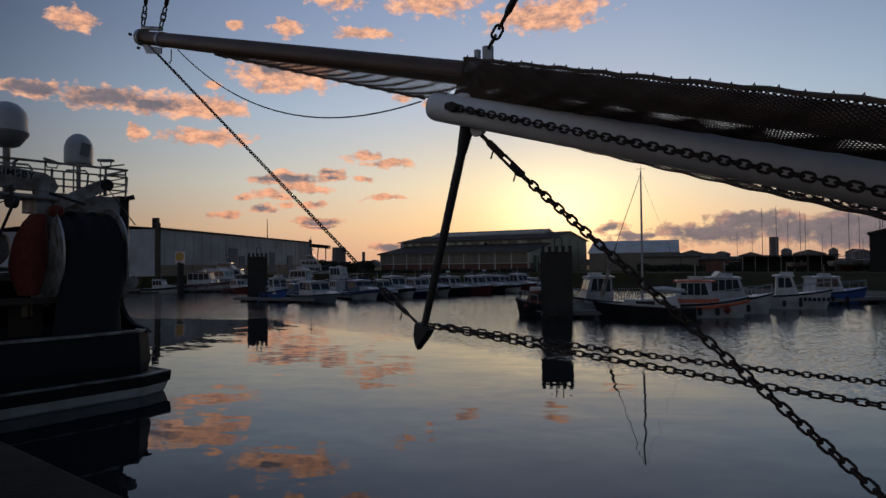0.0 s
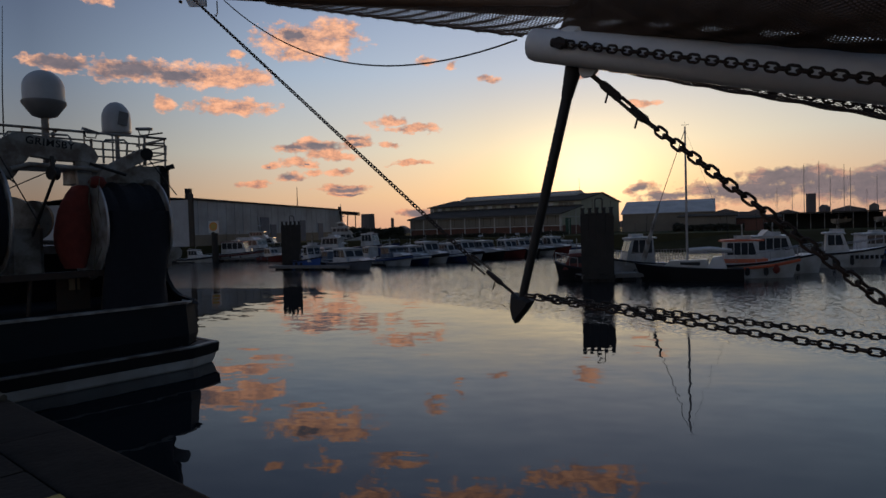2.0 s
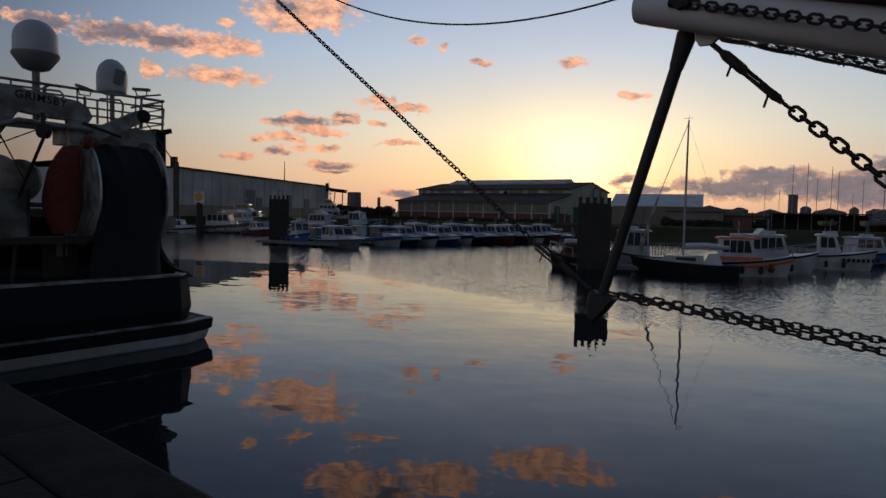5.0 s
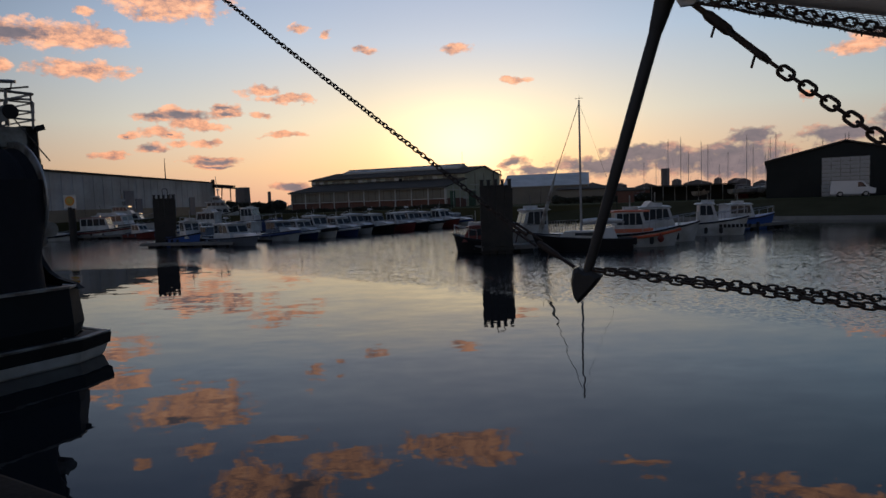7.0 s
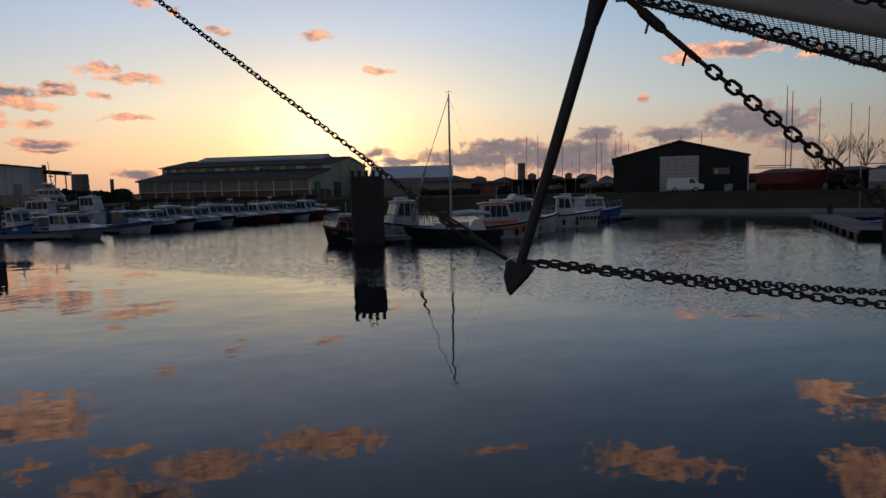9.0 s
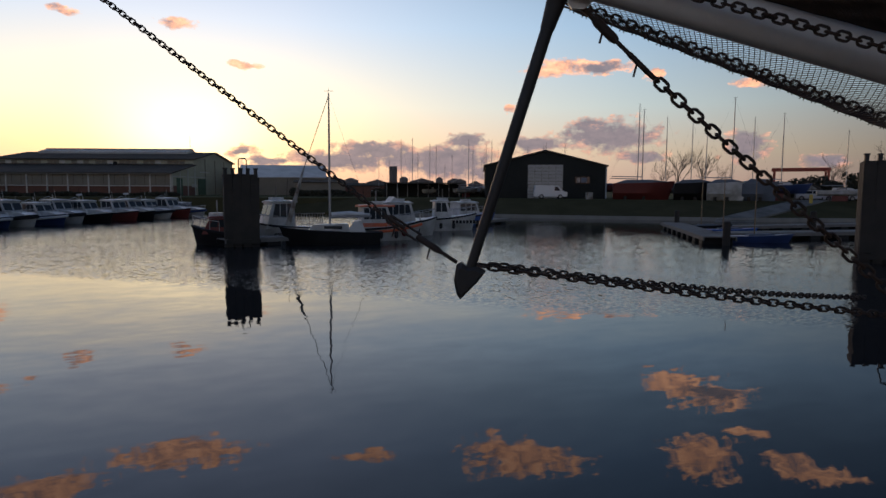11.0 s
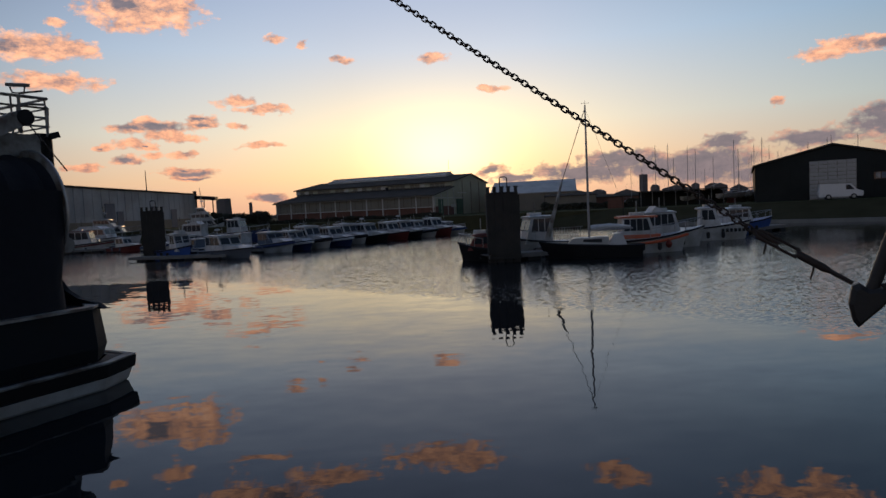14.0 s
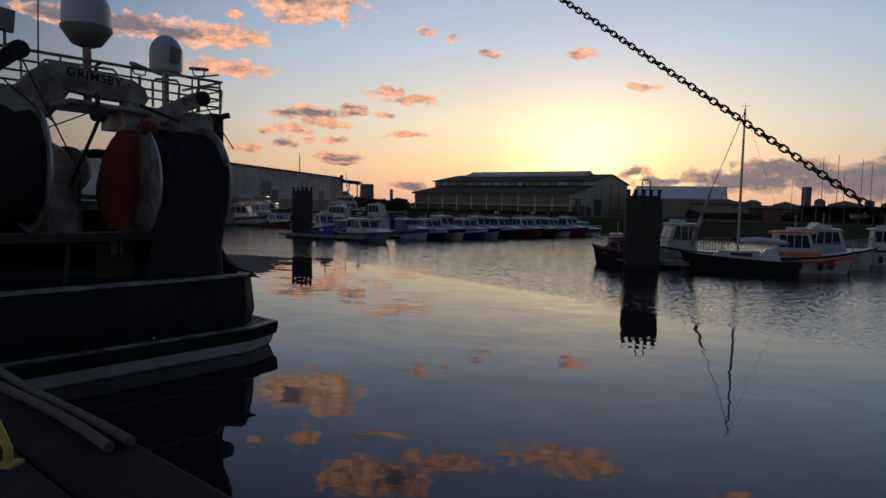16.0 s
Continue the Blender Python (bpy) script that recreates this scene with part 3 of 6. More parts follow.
for k in (0.0, 1.0, 2.0, 3.0):
    a = rel(BOOMTIP) - BOOM * 0.07
    part("bolt", Geo().tube([a + (SIDE * math.cos(k * 1.6) + UP * math.sin(k * 1.6)) * 0.15, a + (SIDE * math.cos(k * 1.6) + UP * math.sin(k * 1.6)) * 0.19], 0.025, 6), "blackiron", ship)
# cap that holds the two spars together
capg = Geo().tube([rel(CAP) - BOOM * 0.04, rel(CAP) + BOOM * 0.10], 0.125, 20)
part("cap", capg, "spar", ship, "white steel cap band round both spars", 40)
part("cap_lug", Geo().box(rel(CAP) + BOOM * 0.14 + Vector((0, 0, 0.20)), (0.10, 0.06, 0.12), bevel=0.02), "galv", ship)
part("cap_lug", Geo().box(rel(CAP) + BOOM * 0.02 + Vector((0, 0, 0.18)), (0.06, 0.05, 0.08), bevel=0.02), "galv", ship)
part("cap_lug", Geo().tube([rel(CAP) + Vector((0, 0, -0.16)), rel(END) - OUT * 0.34 + Vector((0, 0, 0.10))], 0.09, 10), "spar", ship)
# hook below the boom
hk = rel(BOOMTIP) + BOOM * 0.95 + Vector((0, 0, -0.13))
part("hook", Geo().tube([hk, hk + Vector((0, 0, -0.16)), hk + Vector((-0.03, 0.02, -0.20)), hk + Vector((-0.06, 0.04, -0.17))], 0.008, 6), "blackiron", ship)

# the striker: a dark spar under the bowsprit with a spearhead
top = Vector((0.085, 6.08, 4.88))
heel = TIP + (top - TIP) * 0.085
strut = thing("dolphin_striker", "dark steel striker with a spearhead below the bowsprit", "striker", m=Matrix.Translation(TIP))
part("strut", Geo().tube([rel(heel, TIP), rel(heel + (top - heel) * 0.5, TIP), rel(top, TIP)], [0.036, 0.042, 0.044], 14), "blackiron", strut, "", 40)
part("collar", Geo().tube([rel(top, TIP) - (top - TIP).normalized() * 0.32, rel(top, TIP) - (top - TIP).normalized() * 0.08], [0.047, 0.070], 14), "blackiron", strut, "", 40)
ax = (top - TIP).normalized()
flat = Vector((-OUT.x, -OUT.y, 0)).normalized()
spear = Geo()
outline = [(0.0, -0.02), (0.08, 0.11), (0.118, 0.20), (0.05, 0.235), (-0.025, 0.23), (-0.08, 0.265), (-0.108, 0.245), (-0.093, 0.13), (-0.04, 0.02)]
ring = lambda w, k: [ax * (v * k + 0.12 * (1 - k)) + flat * (u * k) + SIDE * w for u, v in outline]
spear.loft([ring(-0.055, 0.75), ring(-0.03, 1.0), ring(0.03, 1.0), ring(0.055, 0.75)])
part("spearhead", spear, "blackiron", strut, "forged black spearhead")

# chains and turnbuckles
left_a = Vector((-5.17, 9.347, 7.015))
left_mid = Vector((-0.925, 6.81, 3.295))
left_b = TIP + ax * 0.26 - flat * 0.11
chain("long rusty chain from boom tip to striker", left_a, left_mid, 0.047, 0.037, 0.0130, twist=0.7)


def turnbuckle(label, a, b, thick=0.03):
    a, b = Vector(a), Vector(b)
    d = b - a
    ob = thing("turnbuckle", label, "turnbuckle", "turnbuckles of the bowsprit", m=Matrix.Translation(a))
    s = d.normalized().orthogonal()
    part("rod", Geo().tube([Vector((0, 0, 0)), d * 0.30], thick * 0.6, 8), "rust", ob)
    part("rod", Geo().tube([d * 0.72, d], thick * 0.6, 8), "rust", ob)
    part("body", Geo().tube([d * 0.22, d * 0.27, d * 0.50, d * 0.55], [thick * 0.7, thick * 1.05, thick * 1.05, thick * 0.7], 10), "rust", ob, "", 40)
    for k in (-1, 1):
        part("side_bar", Geo().tube([d * 0.52 + s * thick * 1.1 * k, d * 0.86 + s * thick * 1.1 * k], thick * 0.4, 6), "rust", ob)
    part("shackle", Geo().tube([d * 0.86 - s * thick * 1.0, d * 0.92 - s * thick * 1.1, d * 0.99, d * 0.92 + s * thick * 1.1, d * 0.86 + s * thick * 1.0], thick * 0.5, 8), "rust", ob)
    for k in (0.36, 0.84):
        part("pin", Geo().tube([d * k, d * k + Vector((-0.03, 0.0, -0.10))], thick * 0.25, 6), "rust", ob)
    return ob


turnbuckle("dark steel turnbuckle between the long chain and the striker", left_b, left_mid, 0.024)
lug = Vector((0.17, 6.01, 4.74))
stay_a = Vector((0.585, 5.768, 4.275))
turnbuckle("dark steel turnbuckle under the bowsprit lashed with wire", lug, stay_a, 0.032)
part("lug", Geo().prism([(-0.10, 0.12), (0.14, 0.12), (0.05, -0.03), (-0.03, -0.05), (-0.07, -0.01)], -0.02, 0.02, axis=1).mesh("lug"), "spar", ship).matrix_basis = Matrix.Translation(rel(lug)) @ pose(0, 0, 0, 0, 16, -31)
STAY = Vector((0.650, -0.371, -0.663)).normalized()
chain("heavy rusty stay chain running down to the bow", stay_a, stay_a + STAY * 5.0, 0.078, 0.062, 0.0225)
heel_eye = TIP + ax * 0.235 + flat * 0.15
chain("rusty chain from striker back to the quayside bow", heel_eye + (heel_eye - Vector((5.43, 4.75, 2.22))).normalized() * 0.10, Vector((5.43, 4.75, 2.22)), 0.076, 0.052, 0.019, sag=0.05)
chain("rusty chain from striker back to the outer bow", heel_eye + Vector((0.02, 0.04, 0.0)), Vector((5.60, 7.22, 2.17)), 0.076, 0.052, 0.019, sag=0.05)
near_a = Vector((-0.042, 5.847, 4.932))
far_a = END - OUT * 0.34 - SIDE * (R + 0.02)
chain("rusty chain along the near flank of the bowsprit", near_a, near_a + Vector((0.7678, -0.5607, -0.3099)) * 4.95, 0.062, 0.051, 0.019)
FAR0, FAR1 = Vector((0.36, 6.50, 4.93)), Vector((4.30, 4.79, 3.497))
chain("rusty chain along the far flank of the bowsprit", FAR0, FAR1, 0.062, 0.051, 0.019)
part("chain_plate", Geo().tube([rel(near_a) - OUT * -0.07, rel(near_a) - OUT * 0.06], 0.035, 10), "rust", ship)
part("chain_plate", Geo().tube([rel(near_a) - SIDE * 0.06, rel(near_a) + SIDE * 0.03], 0.045, 10), "rust", ship)
# stays rising from cap and tip
for name, foot, dirn in (("from the cap", CAP + BOOM * 0.16 + Vector((0.0, -0.02, 0.25)), Vector((0.60, -0.37, 0.95))), ("from the tip", BOOMTIP + Vector((0, 0, 0.2)), Vector((0.22, -0.14, 0.95))), ("behind the tip", BOOMTIP + BOOM * 0.62 + Vector((0, 0, 0.2)), Vector((0.42, -0.26, 0.95)))):
    dirn = dirn.normalized()
    st = thing("stay", "dark wire stay rising " + name + " of the boom", "stay", "stays of the bowsprit", m=Matrix.Translation(foot))
    part("wire", Geo().tube([dirn * 0.75, dirn * 6.5], 0.012, 6), "blackiron", st)
    part("turnbuckle_body", Geo().tube([dirn * 0.28, dirn * 0.34, dirn * 0.70, dirn * 0.78], [0.016, 0.032, 0.032, 0.016], 10), "blackiron", st, "", 40)
    me = link_mesh(0.10, 0.075, 0.024)
    for i in range(3):
        o = part("chain_link", me, "rust", st)
        o.matrix_basis = Matrix.Translation(dirn * (0.05 + 0.09 * i)) @ dirn.to_track_quat("X", "Z").to_matrix().to_4x4() @ Matrix.Rotation(radians(30 + 90 * (i % 2)), 4, "X")
# slack wire under the boom
wa, wb = BOOMTIP + BOOM * 1.15 + Vector((0, 0, -0.12)), END + OUT * 0.14 + Vector((0, 0, 0.05))
solid("wire", Geo().tube([wa + (wb - wa) * (k / 24) - Vector((0, 0, 1.95 * (k / 24) * (1 - k / 24))) for k in range(25)], 0.008, 5), "blackiron", "thin slack wire hanging under the jib-boom", "wire")


def netting(label, rim, low, cells_u, cells_v, strand):
    """A diamond net between two edges, each given by a function of 0..1."""
    g = Geo()
    ob = thing("bowsprit_net", label, "net", "nets of the bowsprit")

    def at(u, v):
        a, b = rim(u), low(u)
        return a + (b - a) * v - Vector((0, 0, 0.10 * math.sin(math.pi * v) * min(1, (a - b).length))) + Vector((0, 0, 0.006 * math.sin(u * 91 + v * 13)))
    for s in (-1, 1):
        for k in range(-cells_v, cells_u + cells_v):
            run = []
            for j in range(cells_v + 1):
                u = (k + s * j) / cells_u
                if 0 <= u <= 1:
                    run.append(at(u, j / cells_v))
            if len(run) > 1:
                g.tube(run, strand, 3, cap=False)
    part("mesh_panel", g, "net", ob)
    for edge in (0, 1):
        part("edge_rope", Geo().tube([at(k / 40, edge) for k in range(41)], strand * 3, 5), "net", ob, "thick brown edge rope")
        lacing = Geo()
        for k in range(44):
            p, q = at((k + 0.2) / 44, edge), at((k + 0.55) / 44, edge)
            lacing.tube([p - UP * 0.018, (p + q) / 2 + UP * 0.024, q - UP * 0.018], 0.005, 4)
        part("lacing", lacing, "rope", ob, "pale cord lacing round the edge rope")
    return ob


def lerp(a, b):
    return lambda u: Vector(a) + (Vector(b) - Vector(a)) * u


NEARRIM = (CAP + Vector((0.0, 0.0, 0.10)) + SIDE * 0.18, Vector((3.45, 1.33, 3.41)))
SPARTOP = (END - OUT * 0.30 + Vector((0, 0, 0.15)) + SIDE * 0.05, END - OUT * 5.4 + Vector((0, 0, 0.20)) + SIDE * 0.05)
FARRIM = (FAR0 + Vector((0.0, 0.05, -0.03)), FAR1 + Vector((0.12, 0.20, -0.03)))
netting("brown safety net spread on the quay side of the bowsprit", lerp(*NEARRIM), lerp(*SPARTOP), 150, 34, 0.0048)
netting("brown safety net spread on the far side of the bowsprit", lerp(*FARRIM), lerp(END - OUT * 0.7 - SIDE * 0.10, END - OUT * 5.4 - SIDE * 0.10), 120, 18, 0.0028)
netting("brown safety net laced below the jib-boom", lerp(BOOMTIP + BOOM * 2.2 + Vector((0, 0, -0.12)), CAP + Vector((0, 0, -0.05)) + SIDE * 0.1), lerp(BOOMTIP + BOOM * 2.3 + Vector((0, 0, -0.13)), END + OUT * 0.05 + Vector((0, 0, 0.08)) + SIDE * 0.05), 130, 9, 0.0045)

# the plain bow of the ship, beyond the view, that carries the spar and chains
hull = Geo()
def bow_ring(l, half, z0, z1):
    c = 5.15
    return [quay(c - half * 0.5, l, z0), quay(c + half * 0.5, l, z0), quay(c + half, l, z1), quay(c - half, l, z1)]
hull.loft([bow_ring(-2.05, 0.05, 0.3, 3.5), bow_ring(-3.2, 0.8, -0.4, 3.4), bow_ring(-5.0, 1.6, -1.0, 3.3), bow_ring(-8.0, 2.15, -1.2, 3.2), bow_ring(-14.0, 2.2, -1.2, 3.2)])
solid("ship_hull", hull, "black", "dark painted bow of the moored sailing ship", "ship", smooth=30)


# ---- the trawler moored ahead ----
def trawler():
    t = thing("trawler", "dark blue stern trawler moored at the quay with net drums", "fishing boat", m=QUAY)
    S = 17.1
    ring = lambda grow, z, s: [(3.15 - grow, 34, z), (3.15 - grow, s + 0.6 - grow, z), (3.6, s - grow * 0.6, z), (9.15, s - grow * 0.6, z), (9.62 + grow, s + 0.5 - grow, z), (9.62 + grow, 34, z), (8.3, 40, z), (6.4, 43, z), (4.5, 40, z)]
    part("hull", Geo().loft([ring(0.0, 0.62, S), ring(0.06, 0.9, S - 0.02), ring(0.02, 1.75, S + 0.06)]), "trawlerhull", t, "dark blue bulwark")
    part("lower_hull", Geo().loft([ring(-0.2, -0.8, S + 0.9), ring(0.20, 0.10, S + 0.12), ring(0.34, 0.24, S + 0.0)], caps=False), "black", t, "black lower hull")
    part("boot_stripe", Geo().loft([ring(0.24, -0.14, S + 0.12), ring(0.34, 0.04, S + 0.02), ring(0.385, 0.272, S - 0.03)], caps=False), "white", t, "white stripe at the waterline")
    part("belting", Geo().loft([ring(0.36, 0.268, S - 0.02), ring(0.42, 0.31, S - 0.06), ring(0.44, 0.56, S - 0.08), ring(0.05, 0.62, S)], caps=False), "black", t)
    part("rubbing_strip", Geo().loft([ring(0.42, 0.565, S - 0.08), ring(0.44, 0.60, S - 0.08), ring(0.28, 0.615, S - 0.05)], caps=False), "dirtywhite", t, "worn pale edge of the belting")
    part("rail", Geo().loft([ring(0.06, 1.745, S + 0.04), ring(0.06, 1.80, S + 0.04), ring(-0.16, 1.80, S + 0.2), ring(-0.16, 1.745, S + 0.2)], caps=False), "dirtywhite", t, "pale worn cap rail")
    part("deck", Geo().box((6.4, 27, 1.05), (6.3, 17, 0.1)), "black", t)
    # side that sweeps up from the rail
    sweep = [(17.2, 1.7), (34, 1.7), (34, 3.6), (19.3, 3.6), (19.15, 3.1), (19.05, 2.7), (18.85, 2.35), (18.55, 2.08), (18.15, 1.92), (17.5, 1.83)]
    for n in (9.45, 3.2):
        part("sweeping_bulwark", Geo().prism(sweep, n, n + 0.12, axis=0), "trawlerhull", t)
    part("shelter_deck", Geo().box((6.4, 27.5, 3.3), (6.2, 11.0, 0.25)), "dirtywhite", t)
    part("shelter_bulkhead", Geo().box((6.4, 22.2, 2.2), (6.2, 0.15, 2.1)), "black", t)
    part("side_post", Geo().prism([(8.75, 1.7), (9.10, 1.7), (9.2, 2.6), (9.5, 2.75), (9.5, 3.05), (8.7, 3.05)], 18.55, 18.75, axis=1), "dirtywhite", t)
    part("tall_post", Geo().box((9.62, 19.3, 4.35), (0.36, 0.5, 2.7), bevel=0.05), "black", t, "black painted exhaust casing")
    part("drum_beam", Geo().box((5.6, 18.0, 2.70), (4.2, 0.25, 0.16)), "rust", t)
    part("drum_beam", Geo().box((6.4, 19.6, 2.64), (6.2, 1.6, 0.10)), "black", t)
    for n in (3.7, 5.6, 7.3):
        part("beam_post", Geo().tube([(n, 18.05, 1.1), (n + 0.15, 18.05, 2.65)], 0.05, 8), "rust", t)
    part("ladder_panel", Geo().box((6.9, 18.7, 2.05), (0.8, 0.06, 1.1)), "rust", t)
    # the pane's wood colour stands in for a warm reflection
    part("lit_window", Geo().box((6.92, 18.66, 2.42), (0.26, 0.03, 0.30)), "woodmast", t, "small window with a warm reflection painted in its colour")
    part("window_bar", Geo().box((6.95, 18.62, 2.40), (0.03, 0.03, 0.44)), "black", t)
    # net drums
    for c, z, r, w, dark in ((8.22, 3.88, 1.34, 1.66, True), (4.32, 4.10, 1.28, 2.0, True)):
        net = Geo()
        prof = []
        for k in range(9):
            prof.append((r * (0.90 + 0.05 * math.sin(k * 2.4)), -w / 2 + 0.06 + (w - 0.12) * k / 8))
        net.lathe((c, 18.9, z), prof, 36, axis=(1, 0, 0))
        drum = part("net_drum", net, "bluenet", t, "drum wound with dark blue trawl net", 50)
        for s in (-1, 1):
            fl = Geo().lathe((c + s * w / 2, 18.9, z), [(r * 0.2, -0.03), (r * 0.98, -0.03), (r * 1.02, -0.015), (r * 1.02, 0.015), (r * 0.98, 0.03), (r * 0.2, 0.03)], 44, axis=(1, 0, 0))
            part("flange", fl, "dirtywhite", drum, "round white flange", 30)
            part("rim", Geo().tube([(c + s * w / 2, 18.9 + r * 1.02 * math.cos(a), z + r * 1.02 * math.sin(a)) for a in (2 * math.pi * k / 44 for k in range(45))], 0.03, 6), "galv", drum)
        part("axle", Geo().tube([(c - w / 2 - 0.2, 18.9, z), (c + w / 2 + 0.2, 18.9, z)], 0.14, 12), "blackiron", drum)
    # net hauled down from the drum
    fall = Geo()
    rings = []
    for k in range(9):
        u = k / 8
        wdt, y, z = 0.84 - 0.05 * math.sin(3 * u), 17.75 - 0.15 * u, 4.3 - 2.6 * u
        c = 8.30 - 0.3 * u
        rings.append([(c + wdt * math.cos(a) * (1 + 0.06 * math.sin(5 * a + k)), y + 0.28 * math.sin(a) * (1 + 0.1 * math.sin(3 * a + 2 * k)), z) for a in (2 * math.pi * j / 20 for j in range(20))])
    part("hanging_net", fall.loft(rings), "bluenet", t, "dark blue net hanging down to the deck", 60)
    bag = []
    for k in range(11):
        u = k / 10
        wdt = 0.12 + 0.31 * math.sin(math.pi * min(1, u * 0.9 + 0.08)) ** 0.7
        bag.append([(6.80 + 0.22 * u - 0.12 * math.sin(3 * u) + wdt * math.cos(a) * (1 + 0.05 * math.sin(4 * a + k)), 18.2 + 0.30 * math.sin(a), 2.85 + 2.1 * u) for a in (2 * math.pi * j / 18 for j in range(18))])
    part("red_netting", Geo().loft(bag), "rednet", t, "bundle of red netting", 60)
    part("float", Geo().lathe((7.42, 18.2, 5.06), [(0.02, -0.17), (0.15, -0.13), (0.22, 0), (0.15, 0.13), (0.02, 0.17)], 16), "rednet", t, "red net float", 60)
    for dn, dz in ((0.1, 0.0), (-0.12, 0.05)):
        part("cord", Geo().tube([(7.3 + dn, 18.0, 5.15), (7.2 + dn, 17.9, 4.5), (7.35 + dn, 17.9, 3.6), (7.15, 17.95, 2.8)], 0.012, 5), "rope", t)
    # inner winch discs
    for n, z, r in ((6.05, 3.95, 0.85), (6.65, 4.15, 0.55)):
        part("winch_disc", Geo().lathe((n, 20.6, z), [(0.1, -0.05), (r, -0.05), (r, 0.05), (0.1, 0.05)], 30, axis=(0.8, 0.6, 0)), "dirtywhite", t, "", 30)
    part("winch_housing", Geo().box((6.0, 19.5, 3.3), (0.8, 0.9, 1.2), bevel=0.1), "dirtywhite", t)
    part("winch_pipe", Geo().tube([(6.3, 19.2, 3.55), (7.1, 19.2, 3.5)], 0.05, 8), "dirtywhite", t)
    # gantry
    L0, L1 = 18.55, 18.85
    arch = [(4.3, 5.05), (5.05, 5.08), (5.62, 5.10), (6.02, 5.70), (6.75, 5.62), (7.35, 5.62), (7.42, 5.4), (7.62, 5.75), (7.52, 5.98), (7.30, 6.10), (5.72, 6.26), (5.35, 6.02), (5.05, 5.66), (4.3, 5.62)]
    part("gantry", Geo().prism(arch, L0, L1, axis=1), "dirtywhite", t, "white welded gantry with black lettering")
    part("gantry_leg", Geo().prism([(7.04, 5.65), (7.42, 5.65), (7.56, 3.4), (7.34, 3.4)], L0 + 0.04, L0 + 0.20, axis=1), "dirtywhite", t)
    part("gantry_leg", Geo().prism([(3.5, 5.6), (4.4, 5.6), (4.2, 3.0), (3.6, 3.0)], L0 + 0.05, L1 - 0.05, axis=1), "dirtywhite", t)
    part("gantry_pipe", Geo().tube([(5.55, 18.4, 5.32), (5.95, 18.4, 5.46), (7.3, 18.4, 5.42), (7.55, 18.5, 5.40)], 0.065, 10), "dirtywhite", t, "", 40)
    font = bpy.data.curves.new("lettering", "FONT")
    font.body, font.size, font.extrude, font.offset = "GRIMSBY", 0.255, 0.004, 0.004
    font.align_x, font.align_y, font.space_character = "CENTER", "CENTER", 1.12
    font.materials.append(M["black"])
    w = new("lettering", font)
    w.parent = t
    w.matrix_basis = Matrix.Translation((6.48, L0 - 0.006, 6.035)) @ pose(0, 0, 0, 90, 4.5, 0)
    tagged(w, "black painted port name")
    part("block", Geo().lathe((6.42, 18.25, 5.25), [(0.05, -0.09), (0.17, -0.08), (0.12, 0), (0.17, 0.08), (0.05, 0.09)], 20, axis=(0.9, 0.3, 0)), "blackiron", t, "hanging towing block", 40)
    part("block_strap", Geo().tube([(6.42, 18.3, 5.68), (6.42, 18.25, 5.25)], 0.05, 6), "blackiron", t)
    for a, b in (((6.42, 18.25, 5.1), (6.1, 19.2, 3.5)), ((5.0, 18.2, 6.2), (6.1, 18.4, 4.0)), ((4.7, 18.2, 5.7), (5.6, 18.2, 4.95)), ((6.35, 18.3, 5.3), (5.6, 20, 4.8)), ((8.85, 18.3, 5.75), (9.65, 18.4, 4.8))):
        part("cable", Geo().tube([a, b], 0.016 if a[0] != 6.42 else 0.04, 5), "blackiron", t)
    part("crane_arm", Geo().loft([[(7.45, 18.3, 5.05), (7.45, 18.6, 5.05), (7.6, 18.6, 5.45), (7.6, 18.3, 5.45)], [(8.72, 18.3, 5.70), (8.72, 18.6, 5.70), (8.62, 18.6, 6.02), (8.62, 18.3, 6.02)]]), "dirtywhite", t, "white crane jib at rest")
    part("crane_head", Geo().tube([(8.78, 18.25, 5.90), (8.78, 18.65, 5.90)], 0.17, 14), "black", t, "", 40)
    part("crane_ram", Geo().tube([(7.3, 18.3, 5.55), (8.2, 18.3, 5.30)], 0.04, 8), "blackiron", t)
    part("crane_arm", Geo().loft([[(4.1, 18.2, 5.3), (4.1, 18.5, 5.3), (4.2, 18.5, 5.7), (4.2, 18.2, 5.7)], [(5.02, 18.2, 6.12), (5.02, 18.5, 6.12), (4.9, 18.5, 6.4), (4.9, 18.2, 6.4)]]), "black", t, "dark second jib")
    part("crane_head", Geo().tube([(5.0, 18.15, 6.28), (5.0, 18.55, 6.28)], 0.17, 14), "black", t, "", 40)
    # upper platform and railing
    part("platform", Geo().box((8.6, 19.9, 5.40), (2.3, 1.7, 0.5), bevel=0.06), "dirtywhite", t)
    part("platform", Geo().box((5.7, 20.2, 5.58), (4.2, 1.2, 0.10)), "dirtywhite", t)
    part("open_frame", Geo().box((8.8, 19.2, 5.02), (1.3, 0.08, 0.08)), "dirtywhite", t)
    rail = Geo()
    for z, r in ((6.50, 0.035), (6.28, 0.024), (6.06, 0.024), (5.86, 0.024)):
        rail.tube([(3.6, 19.35, z), (9.72, 19.05, z), (9.72, 21.0, z)], r, 6)
    part("railing", rail, "dirtywhite", t, "white tubular railing")
    for k in range(9):
        n = 3.9 + 0.72 * k
        part("railing_post", Geo().tube([(n, 19.34 - 0.049 * (n - 3.6), 5.62), (n, 19.34 - 0.049 * (n - 3.6), 6.5)], 0.022, 6), "dirtywhite", t)
